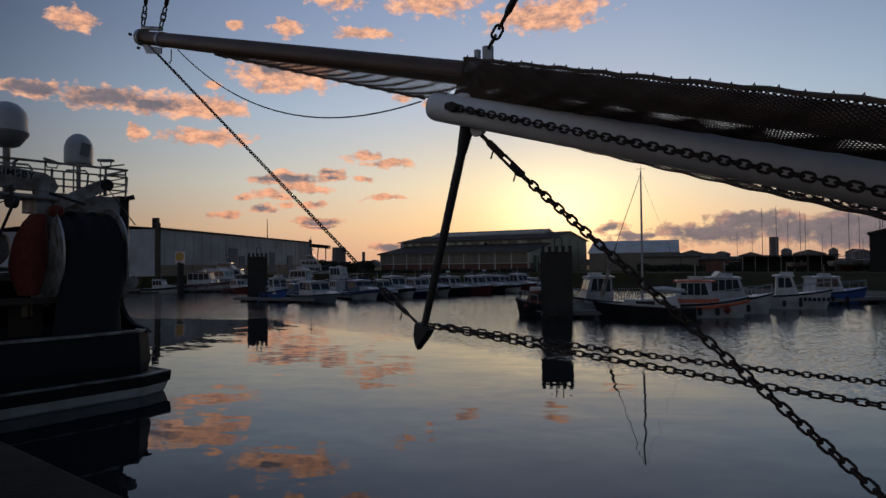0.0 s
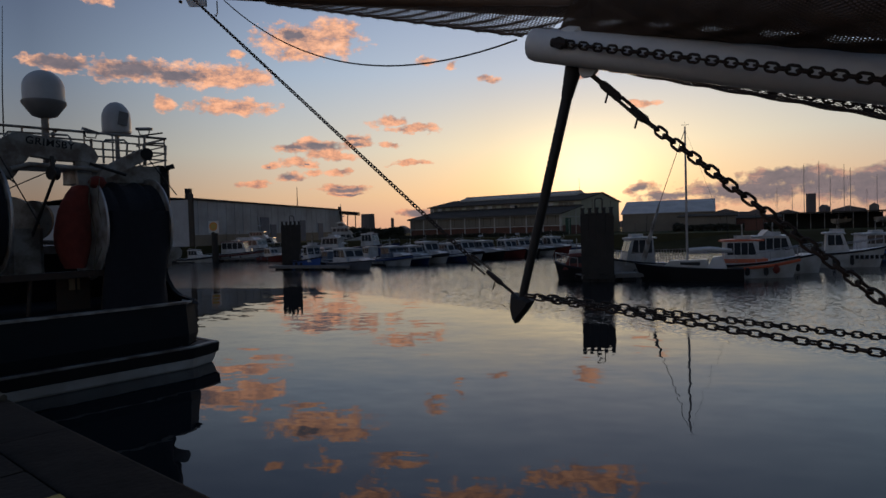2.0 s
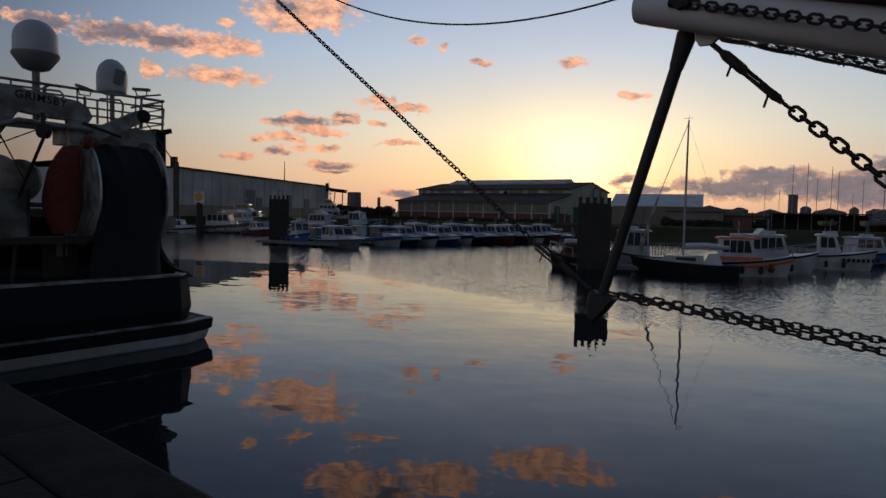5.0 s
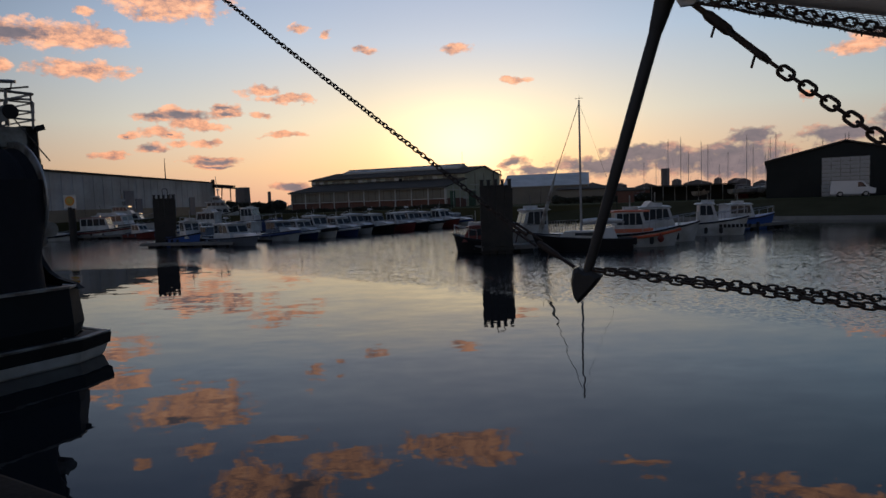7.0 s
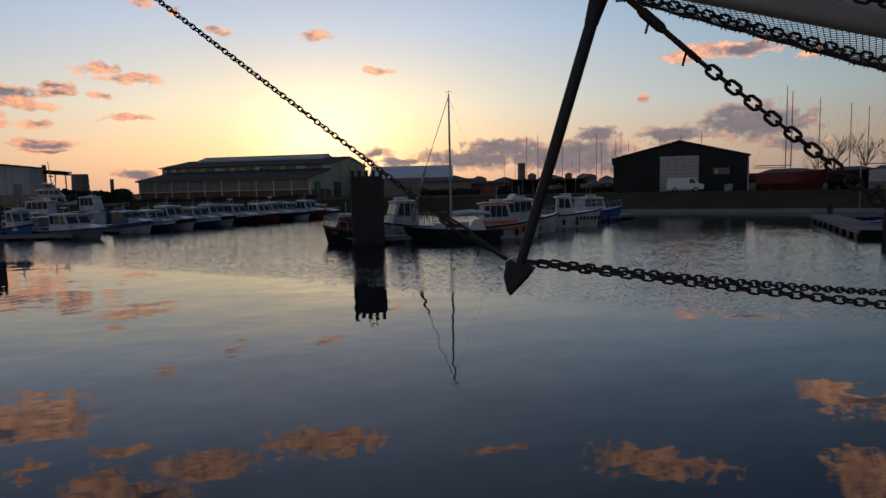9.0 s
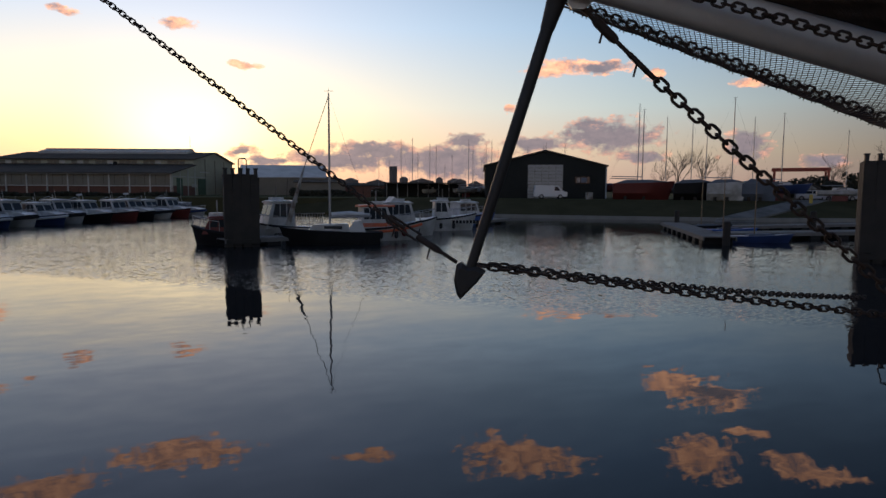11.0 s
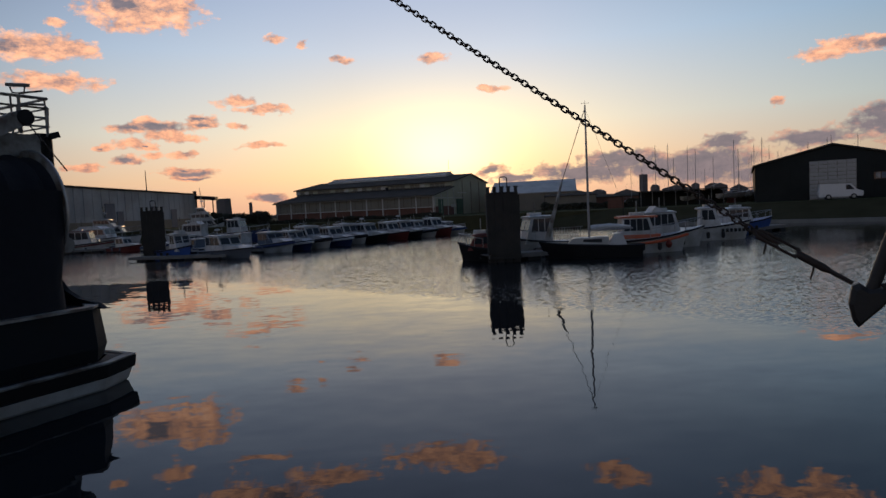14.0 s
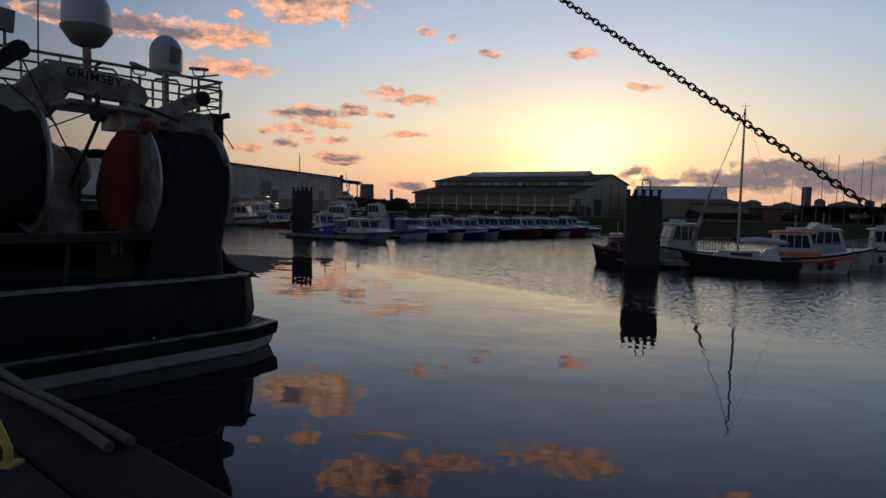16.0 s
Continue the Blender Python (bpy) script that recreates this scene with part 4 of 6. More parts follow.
    for n0, n1 in ((9.0, 9.66), (7.9, 8.55), (5.6, 7.1)):
        part("rail_loop", Geo().tube([(n0, 18.95, 5.65), (n0, 18.95, 6.22), (n0 + 0.08, 18.95, 6.30), (n1 - 0.08, 18.95, 6.34), (n1, 18.95, 6.26), (n1 - 0.05, 18.95, 5.65)], 0.028, 6), "dirtywhite", t)
    part("aerial_bracket", Geo().tube([(9.02, 18.9, 6.52), (9.55, 18.9, 6.64)], 0.022, 6), "black", t)
    for n, ll, z, r, h in ((6.62, 19.3, 6.80, 0.49, 1.07), (8.55, 19.6, 6.55, 0.385, 0.80)):
        big = r > 0.4
        prof = [(0.16, 0), (0.3, 0.05), (r * 1.06, 0.36), (r * 1.06, 0.42)] if big else [(0.2, 0), (r * 0.96, 0.06), (r, 0.12)]
        # the big radome's cone gets a darker grey in place of its shadow
        low = part("radome_base", Geo().lathe((n, ll, z), prof, 28), "lamp" if big else "dome", t, "", 40)
        z0 = z + prof[-1][1]
        hh = z + h + 0.16 - z0
        dome = [(r, 0.0), (r, hh * 0.42)] + [(r * math.cos(a), hh * 0.42 + hh * 0.58 * math.sin(a)) for a in (0.25, 0.5, 0.75, 1.0, 1.2, 1.4, 1.54)]
        part("radome", Geo().lathe((n, ll, z0), dome, 28), "dome", t, "white satellite radome", 40)
        part("radome_pole", Geo().tube([(n, ll, 5.6), (n, ll, z + 0.05)], 0.09 if big else 0.06, 10), "dirtywhite", t, "", 40)
        if big:
            part("pole_cable", Geo().tube([(n + 0.1, ll - 0.05, 6.0), (n + 0.2, ll - 0.05, 6.25), (n + 0.12, ll - 0.05, 6.38), (n + 0.26, ll - 0.05, 6.5)], 0.035, 6), "black", t)
    part("dome_panel", Geo().box((8.55, 19.15, 6.98), (0.26, 0.02, 0.38), Matrix.Rotation(0.15, 3, "Y")), "lamp", t, "grey panel on the small radome")
    for n, z, tilt in ((7.58, 6.50, 0.25), (9.02, 6.70, -0.12)):
        lp = part("floodlight", Geo().box((n, 18.9, z), (0.40, 0.30, 0.07), Matrix.Rotation(tilt, 3, "Y") @ Matrix.Rotation(0.2, 3, "X"), bevel=0.04), "lamp", t, "grey floodlight")
        part("lamp_post", Geo().tube([(n + 0.02, 18.95, 5.65), (n + 0.02, 18.95, z - 0.2)], 0.035, 6), "dirtywhite", t)
        part("lamp_yoke", Geo().tube([(n - 0.16, 18.95, z), (n - 0.1, 18.95, z - 0.17), (n + 0.14, 18.95, z - 0.17), (n + 0.18, 18.95, z)], 0.018, 5), "black", t)
    part("corner_lamp", Geo().box((9.78, 19.0, 5.66), (0.22, 0.12, 0.14), Matrix.Rotation(-0.3, 3, "Y")), "black", t)
    part("deck_floodlight", Geo().box((4.98, 18.9, 6.93), (0.30, 0.16, 0.42), Matrix.Rotation(0.08, 3, "Y"), bevel=0.03), "lamp", t, "grey box floodlight")
    part("lamp_post", Geo().tube([(4.98, 18.95, 6.4), (4.98, 18.95, 6.75)], 0.03, 6), "dirtywhite", t)
    part("lamp_arm", Geo().tube([(4.0, 19.0, 6.83), (4.9, 18.95, 6.86)], 0.04, 6), "dirtywhite", t)
    part("lamp_arm", Geo().box((4.2, 19.0, 7.25), (0.9, 0.1, 0.05)), "dirtywhite", t)
    for n, z in ((5.75, 9.6), (4.85, 8.1)):
        part("whip_aerial", Geo().tube([(n, 19.6, 5.6), (n + 0.03, 19.6, 7.5), (n + 0.12, 19.6, z)], [0.02, 0.014, 0.006], 5), "black", t)
    part("fender", Geo().tube([(9.85, 19.0, 3.1), (9.95, 20.2, 3.15)], 0.2, 12), "dirtywhite", t, "dull pale fender at the side", 40)
    part("fender", Geo().tube([(10.0, 20.2, 3.15), (10.1, 21.0, 3.15)], 0.24, 12), "black", t, "", 40)
    return t


trawler()

# quay fittings beside the trawler
hand = Geo().tube([quay(2.02, 8.55, TOP), quay(2.02, 8.55, TOP + 0.10), quay(2.00, 8.75, TOP + 0.26), quay(2.0, 9.2, TOP + 0.32), quay(2.0, 9.7, TOP + 0.26), quay(2.0, 9.8, TOP)], 0.026, 8)
lad = thing("ladder_handle", "yellow steel ladder handle bolted to the quay", "handle")
part("bar", hand, "yellow", lad, "", 40)
part("foot_plate", Geo().box(quay(2.02, 8.53, TOP + 0.015), (0.11, 0.11, 0.02)), "yellow", lad)
for dn, zz in ((0.02, 0.045), (-0.10, 0.04)):
    pts = []
    for k in range(24):
        l = 8.3 + k * 0.42
        pts.append(quay(2.58 + dn + 0.03 * math.sin(l * 1.7 + dn * 9), l, TOP + zz + 0.008 * math.sin(l * 2.2) + max(0, l - 13) * 0.02))
    solid("mooring_rope", Geo().tube(pts, 0.035, 8), "rope", "thick weathered mooring rope lying along the quay edge", "rope", "mooring ropes", smooth=50)


# ---- boats ----
def hull_geo(length, beam, free, flare=1.0, transom=0.85, draft=0.3, sheer=0.35, stations=9):
    rings = []
    for i in range(stations):
        u = i / (stations - 1)
        half = beam / 2 * (transom + (1 - transom) * min(1, u * 2.2)) * (1 - max(0, (u - 0.45) / 0.55) ** 2.2)
        half = max(half, 0.03)
        top = free + sheer * u ** 2
        lo = half * (0.82 if u < 0.6 else 0.82 - 0.5 * (u - 0.6) / 0.4)
        x = u * length
        back = 0.10 * length * max(0, u - 0.6) / 0.4
        rings.append([(x - back, 0, -draft), (x - back * 0.7, -lo, 0.02), (x, -half, top), (x, -half + min(0.08, half * 0.5), top + 0.02), (x, half - min(0.08, half * 0.5), top + 0.02), (x, half, top), (x - back * 0.7, lo, 0.02)])
    return Geo().loft(rings)


def strake(length, beam, free, sheer, transom=0.85, stations=9, thick=0.05, drop=0.06):
    """A rubbing strake that follows the sheer on both sides, as two bars."""
    bars = []
    for s in (-1, 1):
        pts = []
        for i in range(stations):
            u = i / (stations - 1)
            half = max(beam / 2 * (transom + (1 - transom) * min(1, u * 2.2)) * (1 - max(0, (u - 0.45) / 0.55) ** 2.2), 0.03)
            pts.append((u * length, s * (half + 0.01), free + sheer * u ** 2 - drop))
        bars.append(Geo().tube(pts, thick, 6))
    return bars


def cabin_parts(ob, x0, x1, half, z0, z1, rake, windows, wall, roof, overhang=0.15):
    """A wheelhouse with raked front, separate panes and an overhanging roof."""
    outline = [(x0, z0), (x1, z0), (x1 - rake, z1), (x0 + 0.08, z1)]
    part("cabin", Geo().prism(outline, -half, half, axis=1), wall, ob)
    ends = [(x0 - overhang, 0.0), (x0 - overhang * 0.4, 0.02), ((x0 + x1 - rake) / 2, 0.05), (x1 - rake + overhang * 0.5, 0.02), (x1 - rake + overhang, -0.02)]
    camber = ((-1.0, 0.0), (-1.0, 0.06), (-0.6, 0.11), (0.0, 0.13), (0.6, 0.11), (1.0, 0.06), (1.0, 0.0))
    part("cabin_roof", Geo().loft([[(x, (half + 0.05) * c, z1 + dz + lift) for c, lift in camber] for x, dz in ends]), roof, ob, "", 50)
    span = (x1 - rake * 0.75 - x0 - 0.3) / windows
    zz0, zz1 = z0 + (z1 - z0) * 0.45, z1 - 0.07
    for s in (-1, 1):
        for k in range(windows):
            a = x0 + 0.18 + span * k
            b = a + span * 0.87
            slant = rake * 0.5 if k == windows - 1 else 0.0
            part("pane", Geo().prism([(a, zz0), (b + slant * 0.4, zz0), (b - slant * 0.4, zz1), (a, zz1)], s * half, s * (half + 0.012), axis=1), "glass", ob)
    n = 2
    for k in range(n):
        w = half * 2 / n
        y0, y1 = -half + w * k + 0.07, -half + w * (k + 1) - 0.07
        t0, t1 = 0.5, 0.9
        fx = lambda t: x1 - rake * t + 0.012
        fz = lambda t: z0 + (z1 - z0) * t
        part("windscreen_pane", Geo().add([(fx(t0), y0, fz(t0)), (fx(t0), y1, fz(t0)), (fx(t1), y1, fz(t1)), (fx(t1), y0, fz(t1)), (fx(t0) - 0.01, y0, fz(t0) - 0.004), (fx(t0) - 0.01, y1, fz(t0) - 0.004), (fx(t1) - 0.01, y1, fz(t1) - 0.004), (fx(t1) - 0.01, y0, fz(t1) - 0.004)],
                                            [(0, 1, 2, 3), (7, 6, 5, 4), (0, 4, 5, 1), (1, 5, 6, 2), (2, 6, 7, 3), (3, 7, 4, 0)]), "glass", ob)


def bow_rail(ob, length, beam, free, sheer, start=0.55, high=0.5):
    pts = [[], []]
    for i in range(7):
        u = start + (0.98 - start) * i / 6
        half = max(beam / 2 * (1 - max(0, (u - 0.45) / 0.55) ** 2.2), 0.03) * 0.93
        for s, arr in ((-1, pts[0]), (1, pts[1])):
            arr.append((u * length, s * half, free + sheer * u ** 2))
    loop = [Vector(p) + Vector((0, 0, high)) for p in pts[0]] + [Vector(p) + Vector((0, 0, high)) for p in pts[1][::-1]]
    part("bow_rail", Geo().tube(loop, 0.025, 5), "galv", ob)
    for arr in pts:
        for p in arr[::2]:
            part("rail_post", Geo().tube([p, Vector(p) + Vector((0, 0, high))], 0.02, 5), "galv", ob)


def motor_boat(label, m, length=7.0, beam=2.6, hull="hullwhite", cover=None, house=1.9, windows=3, style="cabin", band=None, radar=False, group="moored motor boats"):
    ob = thing("motor_boat", label, "motor boat", group, m=m)
    free, sheer = 0.72, 0.42
    part("hull", hull_geo(length, beam, free, sheer=sheer), hull, ob, "", 35)
    if band:
        for bar in strake(length, beam, free, sheer, thick=0.13, drop=0.22):
            part("side_band", bar, band, ob)
    for bar in strake(length, beam, free, sheer):
        part("rubbing_strake", bar, "black" if hull != "black" else "white", ob)
    x0, x1 = length * (0.30 if style == "cabin" else 0.16), length * (0.66 if style == "cabin" else 0.72)
    part("foredeck", Geo().prism([(length * 0.42, free), (length * 0.93, free + 0.38), (length * 0.80, free + 0.56), (length * 0.62, free + 0.62), (length * 0.42, free + 0.62)], -beam * 0.27, beam * 0.27, axis=1), "hullwhite", ob)
    cabin_parts(ob, x0, x1, beam * 0.36, free - 0.05, free + house * 0.78, 0.75, windows, cover or "hullwhite", "hullwhite")
    bow_rail(ob, length, beam, free, sheer)
    top = free + house * 0.78 + 0.08
    part("aerial", Geo().tube([(x0 + 0.3, 0.3, top), (x0 + 0.2, 0.3, top + 1.3)], 0.012, 5), "black", ob)
    part("mast", Geo().tube([(x0 + 0.6, 0, top), (x0 + 0.5, 0, top + 0.55)], 0.03, 6), "galv", ob)
    if radar:
        part("radar", Geo().lathe((x0 + 0.55, 0, top + 0.5), [(0.02, 0), (0.25, 0.02), (0.27, 0.1), (0.2, 0.2), (0.02, 0.22)], 14), "dome", ob, "white radar dome", 40)
    part("aerial", Geo().tube([(x1 - 1.0, -0.4, top), (x1 - 1.15, -0.4, top + 1.0)], 0.012, 5), "white", ob)
    part("gear_arch", Geo().tube([(x0 + 0.1, -beam * 0.34, free), (x0 - 0.05, -beam * 0.32, top + 0.05), (x0 - 0.05, 0, top + 0.32), (x0 - 0.05, beam * 0.32, top + 0.05), (x0 + 0.1, beam * 0.34, free)], 0.035, 6), "galv", ob)
    part("waterline_band", Geo().loft([[(length * u, s * beam * 0.5 * k, z) for u, s, k, z in ((0.0, -1, 0.74, -0.05), (0.0, -1, 0.80, 0.16))], [(length * u, s * beam * 0.5 * k, z) for u, s, k, z in ((0.5, -1, 0.86, -0.05), (0.5, -1, 0.91, 0.16))]], closed=False, caps=False), "black", ob)
    part("outboard_motor", Geo().box((-0.18, 0.2, free * 0.75), (0.36, 0.4, 0.75), bevel=0.1), "black", ob)
    for k, s in ((0.25, -1), (0.5, -1), (0.3, 1)):
        part("fender", Geo().lathe((length * k, s * (beam / 2 + 0.1), 0.25), [(0.03, 0), (0.1, 0.06), (0.1, 0.4), (0.03, 0.46)], 10), "tarp", ob, "hanging fender", 40)
    return ob


# the row of motor boats with their bows to the open dock
FLEET_TURN = -43
KINDS = [    # label, length, beam, hull, cabin sides, height, windows
    ("grey-hulled angling boat with a long white wheelhouse", 8.6, 2.8, "tarp", None, 2.0, 3, None, True),
    ("white cabin cruiser with a dark waistline beside its neighbours", 6.4, 2.5, "hullwhite", "tarp", 1.5, 2, "hullblue", False),
    ("navy-hulled boat with a white cabin", 6.4, 2.4, "hullblue", None, 1.8, 3, "hullwhite", False),
    ("white angling boat with a square wheelhouse", 6.8, 2.5, "hullwhite", None, 1.95, 3, "black", False),
    ("black-hulled boat with a white forward cabin", 6.8, 2.5, "black", None, 1.85, 3, None, True),
    ("dark red boat with a white wheelhouse", 6.2, 2.4, "hullred", None, 1.9, 2, None, False),
]
boats = [motor_boat(l, pose(-200, 0, 0), L, B, h, c, ho, w, band=bd, radar=rd) for l, L, B, h, c, ho, w, bd, rd in KINDS]
rowbow = [(-16.6, 58.3, 0), (-14.1, 64.3, 1), (-12.6, 66.3, 2), (-10.9, 67.9, 3), (-8.9, 70.2, 2), (-7.6, 72.6, 3), (-5.2, 74.6, 4), (-2.9, 76.8, 5), (-1.2, 79.0, 4), (0.6, 81.0, 3), (2.6, 82.8, 5), (4.4, 84.2, 1)]
rowsize = {k: KINDS[k][1] for k in range(len(KINDS))}
used = set()
for i, (bx, by, k) in enumerate(rowbow):
    turn = FLEET_TURN + (3.0 * math.sin(i * 2.3))
    d = Vector((math.cos(radians(turn)), math.sin(radians(turn)), 0)) * rowsize[k]
    tall = 0.86 + 0.16 * abs(math.sin(i * 1.7))
    m = pose(bx - d.x, by - d.y, 0.0, 0, 0, turn) @ Matrix.Diagonal((1, 1, tall, 1))
    if k in used:
        copy_thing(boats[k], m).matrix_basis = m
    else:
        boats[k].matrix_basis = m
        used.add(k)
# a second rank seen behind, and boats by the grey shed
for i, (bx, by, k, turn) in enumerate([(-20.0, 74.0, 3, 140), (-16.5, 77.5, 2, 137), (-13.0, 81.0, 3, 139), (-9.0, 85.0, 1, 136), (-24.0, 70.5, 1, 141), (-41.0, 85.5, 5, -20), (-47.5, 90.0, 2, 15), (-36.0, 84.0, 1, -30), (-30.5, 80.0, 3, -35), (-53.0, 84.6, 3, 5)]):
    far_boat = copy_thing(boats[k], pose(bx, by, 0.0, 0, 0, turn))
    far_boat.matrix_basis = pose(bx, by, 0.0, 0, 0, turn) @ Matrix.Diagonal((0.78, 0.78, 0.78, 1))


def work_boat(label, m, length, beam, hull, free, house, wall, roof="hullwhite", stripe=None, mast=0.0, canopy=None, name_bars=0, flybridge=False):
    """A heavier boat with a long wheelhouse."""
    ob = thing("work_boat", label, "boat", m=m)
    sheer = 0.5
    part("hull", hull_geo(length, beam, free, sheer=sheer, transom=0.8, draft=0.5), hull, ob, "", 35)
    for bar in strake(length, beam, free, sheer, thick=0.07):
        part("rubbing_strake", bar, "black", ob)
    if stripe:
        for bar in strake(length, beam, free, sheer, thick=0.10, drop=0.28):
            part("stripe", bar, stripe, ob)
    if house:
        a, b, h, wn = house
        cabin_parts(ob, length * a, length * b, beam * 0.37, free - 0.05, free + h, 0.5, wn, wall, roof)
        part("roof_box", Geo().box((length * (a + b) / 2, 0, free + h + 0.2), (0.9, 0.7, 0.3), bevel=0.1), "hullwhite", ob)
        part("aerial", Geo().tube([(length * a + 0.4, 0.3, free + h), (length * a + 0.3, 0.3, free + h + 1.6)], 0.015, 5), "black", ob)
        part("mast", Geo().tube([(length * (a + b) / 2, 0, free + h), (length * (a + b) / 2, 0, free + h + 1.1)], 0.04, 6), "dirtywhite", ob)
        if flybridge:
            part("flybridge", Geo().prism([(length * a + 0.4, free + h + 0.08), (length * b - 0.9, free + h + 0.08), (length * b - 1.7, free + h + 0.45), (length * a + 0.8, free + h + 0.5)], -beam * 0.3, beam * 0.3, axis=1), "hullwhite", ob)
    bow_rail(ob, length, beam, free, sheer, start=0.5, high=0.6)
    for k in range(name_bars):
        part("name_bar", Geo().box((length * 0.60 + k * 0.30, -beam * 0.5 - 0.02 + 0.012 * k * k * 0.6, free * 0.78), (0.20, 0.03, 0.26), Matrix.Rotation(0.1 * k * 0.3, 3, "Z")), "black", ob)
    for k in (0.2, 0.4, 0.6):
        part("fender", Geo().lathe((length * k, -(beam / 2 + 0.12), 0.2), [(0.03, 0), (0.13, 0.08), (0.13, 0.45), (0.03, 0.5)], 10), "tyre", ob, "black rubber fender", 40)
    return ob


def heading(a, b):
    """Pose of a boat with its stern at a and its bow at b."""
    return pose(a[0], a[1], 0, 0, 0, math.degrees(math.atan2(b[1] - a[1], b[0] - a[0])))


work_boat("low dark boat with a red cabin top beside the piles", heading((3.6, 43.2), (0.3, 44.2)), 3.6, 1.9, "black", 0.75, (0.35, 0.8, 0.9, 2), "hullred", "hullred")
houseboat = work_boat("white houseboat with upright windows behind the piles", heading((8.9, 47.6), (3.9, 46.7)), 5.2, 2.3, "hullwhite", 0.8, (0.40, 0.8, 1.75, 3), "hullwhite")
for k in range(11):
    part("rail_post", Geo().tube([(0.2 + 0.2 * k, 1.25, 0.9), (0.2 + 0.2 * k, 1.25, 1.75)], 0.03, 5), "dirtywhite", houseboat)
part("rail_bar", Geo().box((1.2, 1.25, 1.78), (2.3, 0.06, 0.06)), "dirtywhite", houseboat)
orange_boat = work_boat("white pilot boat with an orange deckhouse and red stripe", heading((9.9, 43.7), (16.0, 42.9)), 5.2, 2.1, "hullwhite", 0.85, (0.16, 0.60, 1.45, 4), "hullwhite", "orange", stripe="orange")
part("orange_band", Geo().box((2.0, 0, 1.10), (2.6, 1.66, 0.24)), "orange", orange_boat)
part("orange_band", Geo().box((1.95, 0, 2.36), (2.3, 1.66, 0.10)), "orange", orange_boat)
part("buoy", Geo().lathe((3.7, -1.12, 0.3), [(0.02, 0), (0.16, 0.1), (0.22, 0.28), (0.12, 0.48), (0.03, 0.6)], 14), "rednet", orange_boat, "bright red buoy fender", 40)
work_boat("large white motor cruiser moored behind the pilot boat", heading((12.8, 46.6), (19.6, 46.3)), 5.0, 2.3, "hullwhite", 0.95, (0.12, 0.62, 1.5, 4), "hullwhite", flybridge=True)
work_boat("white angling boat with dark lettering on its bow", heading((18.4, 52.3), (24.2, 50.4)), 5.4, 2.4, "hullwhite", 1.0, (0.3, 0.6, 1.45, 2), "hullwhite", name_bars=8)
work_boat("blue-hulled boat with a low white cabin", heading((23.6, 57.4), (30.4, 58.2)), 6.2, 2.3, "brightblue", 0.9, (0.2, 0.62, 1.3, 3), "hullwhite")


def sailing_boat(label, m, length, beam, hull, high, mast_at=0.55, keel=False, mast_mat="mast", boom=True, stays=True, furled=None, group="", free=0.75, house=True):
    ob = thing("sailing_boat", label, "sailing boat", group, m=m)
    sheer = 0.35 * free / 0.75
    part("hull", hull_geo(length, beam, free, sheer=sheer, transom=0.6, draft=0.35), hull, ob, "", 35)
    part("deck_house" if house else "boat_cover", Geo().prism([(length * 0.30, free), (length * 0.72, free + 0.12), (length * 0.66, free + (0.5 if house else 0.2)), (length * 0.32, free + (0.55 if house else 0.14))], -beam * 0.24, beam * 0.24, axis=1), "hullwhite" if house else "tarp", ob)
    for s in (-1, 1) if house else ():
        part("pane", Geo().prism([(length * 0.38, free + 0.2), (length * 0.56, free + 0.25), (length * 0.56, free + 0.42), (length * 0.38, free + 0.42)], s * beam * 0.24, s * (beam * 0.24 + 0.012), axis=1), "glass", ob)
    x = length * mast_at
    part("mast", Geo().tube([(x, 0, free), (x, 0, high * 0.7), (x, 0, high)], [0.075, 0.065, 0.045] if house else [0.05, 0.04, 0.025], 8), mast_mat, ob, "", 40)
    part("wind_vane", Geo().tube([(x - 0.25, 0, high + 0.12), (x + 0.25, 0, high + 0.12)], 0.015, 4), "black", ob)
    part("masthead", Geo().tube([(x, 0, high), (x, 0, high + 0.3)], 0.012, 4), "black", ob)
    if boom:
        part("boom", Geo().tube([(x, 0, free + 0.95), (length * 0.08, 0, free + 1.0)], 0.06, 8), mast_mat, ob)
        if furled:
            part("furled_sail", Geo().tube([(x - 0.1, 0, free + 1.1), (x * 0.6, 0, free + 1.2), (length * 0.1, 0, free + 1.1)], [0.16, 0.14, 0.08], 8), furled, ob, "", 40)
    if stays:
        part("spreader", Geo().tube([(x, -beam * 0.35, high * 0.55), (x, beam * 0.35, high * 0.55)], 0.02, 4), mast_mat, ob)
        for a in ((length * 0.98, 0, free + 0.3), (0.05, 0, free), (x, -beam * 0.45, free), (x, beam * 0.45, free)):
            part("stay_wire", Geo().tube([a, (x, 0, high)], 0.006, 4), "blackiron", ob)
    return ob


black_yacht = sailing_boat("black-hulled sailing boat with a bare mast and deck covers", heading((11.25, 41.02), (5.25, 42.62)), 6.3, 2.2, "black", 9.46, mast_at=0.50, stays=False, furled="hullwhite")
part("spray_hood", Geo().prism([(0.9, 0.75), (2.0, 0.75), (1.7, 1.45), (1.2, 1.5)], -0.7, 0.7, axis=1), "hullwhite", black_yacht, "white spray hood")
part("stay_wire", Geo().tube([(3.15, 0, 9.3), (5.2, 0.2, 3.4)], 0.022, 5), "blackiron", black_yacht)
part("furled_jib", Geo().tube([(4.72, 0.15, 4.8), (5.75, 0.2, 1.2)], [0.06, 0.17], 8), "dirtywhite", black_yacht, "furled pale sail")
part("stay_wire", Geo().tube([(3.15, 0, 9.3), (0.3, 0, 1.0)], 0.008, 4), "blackiron", black_yacht)
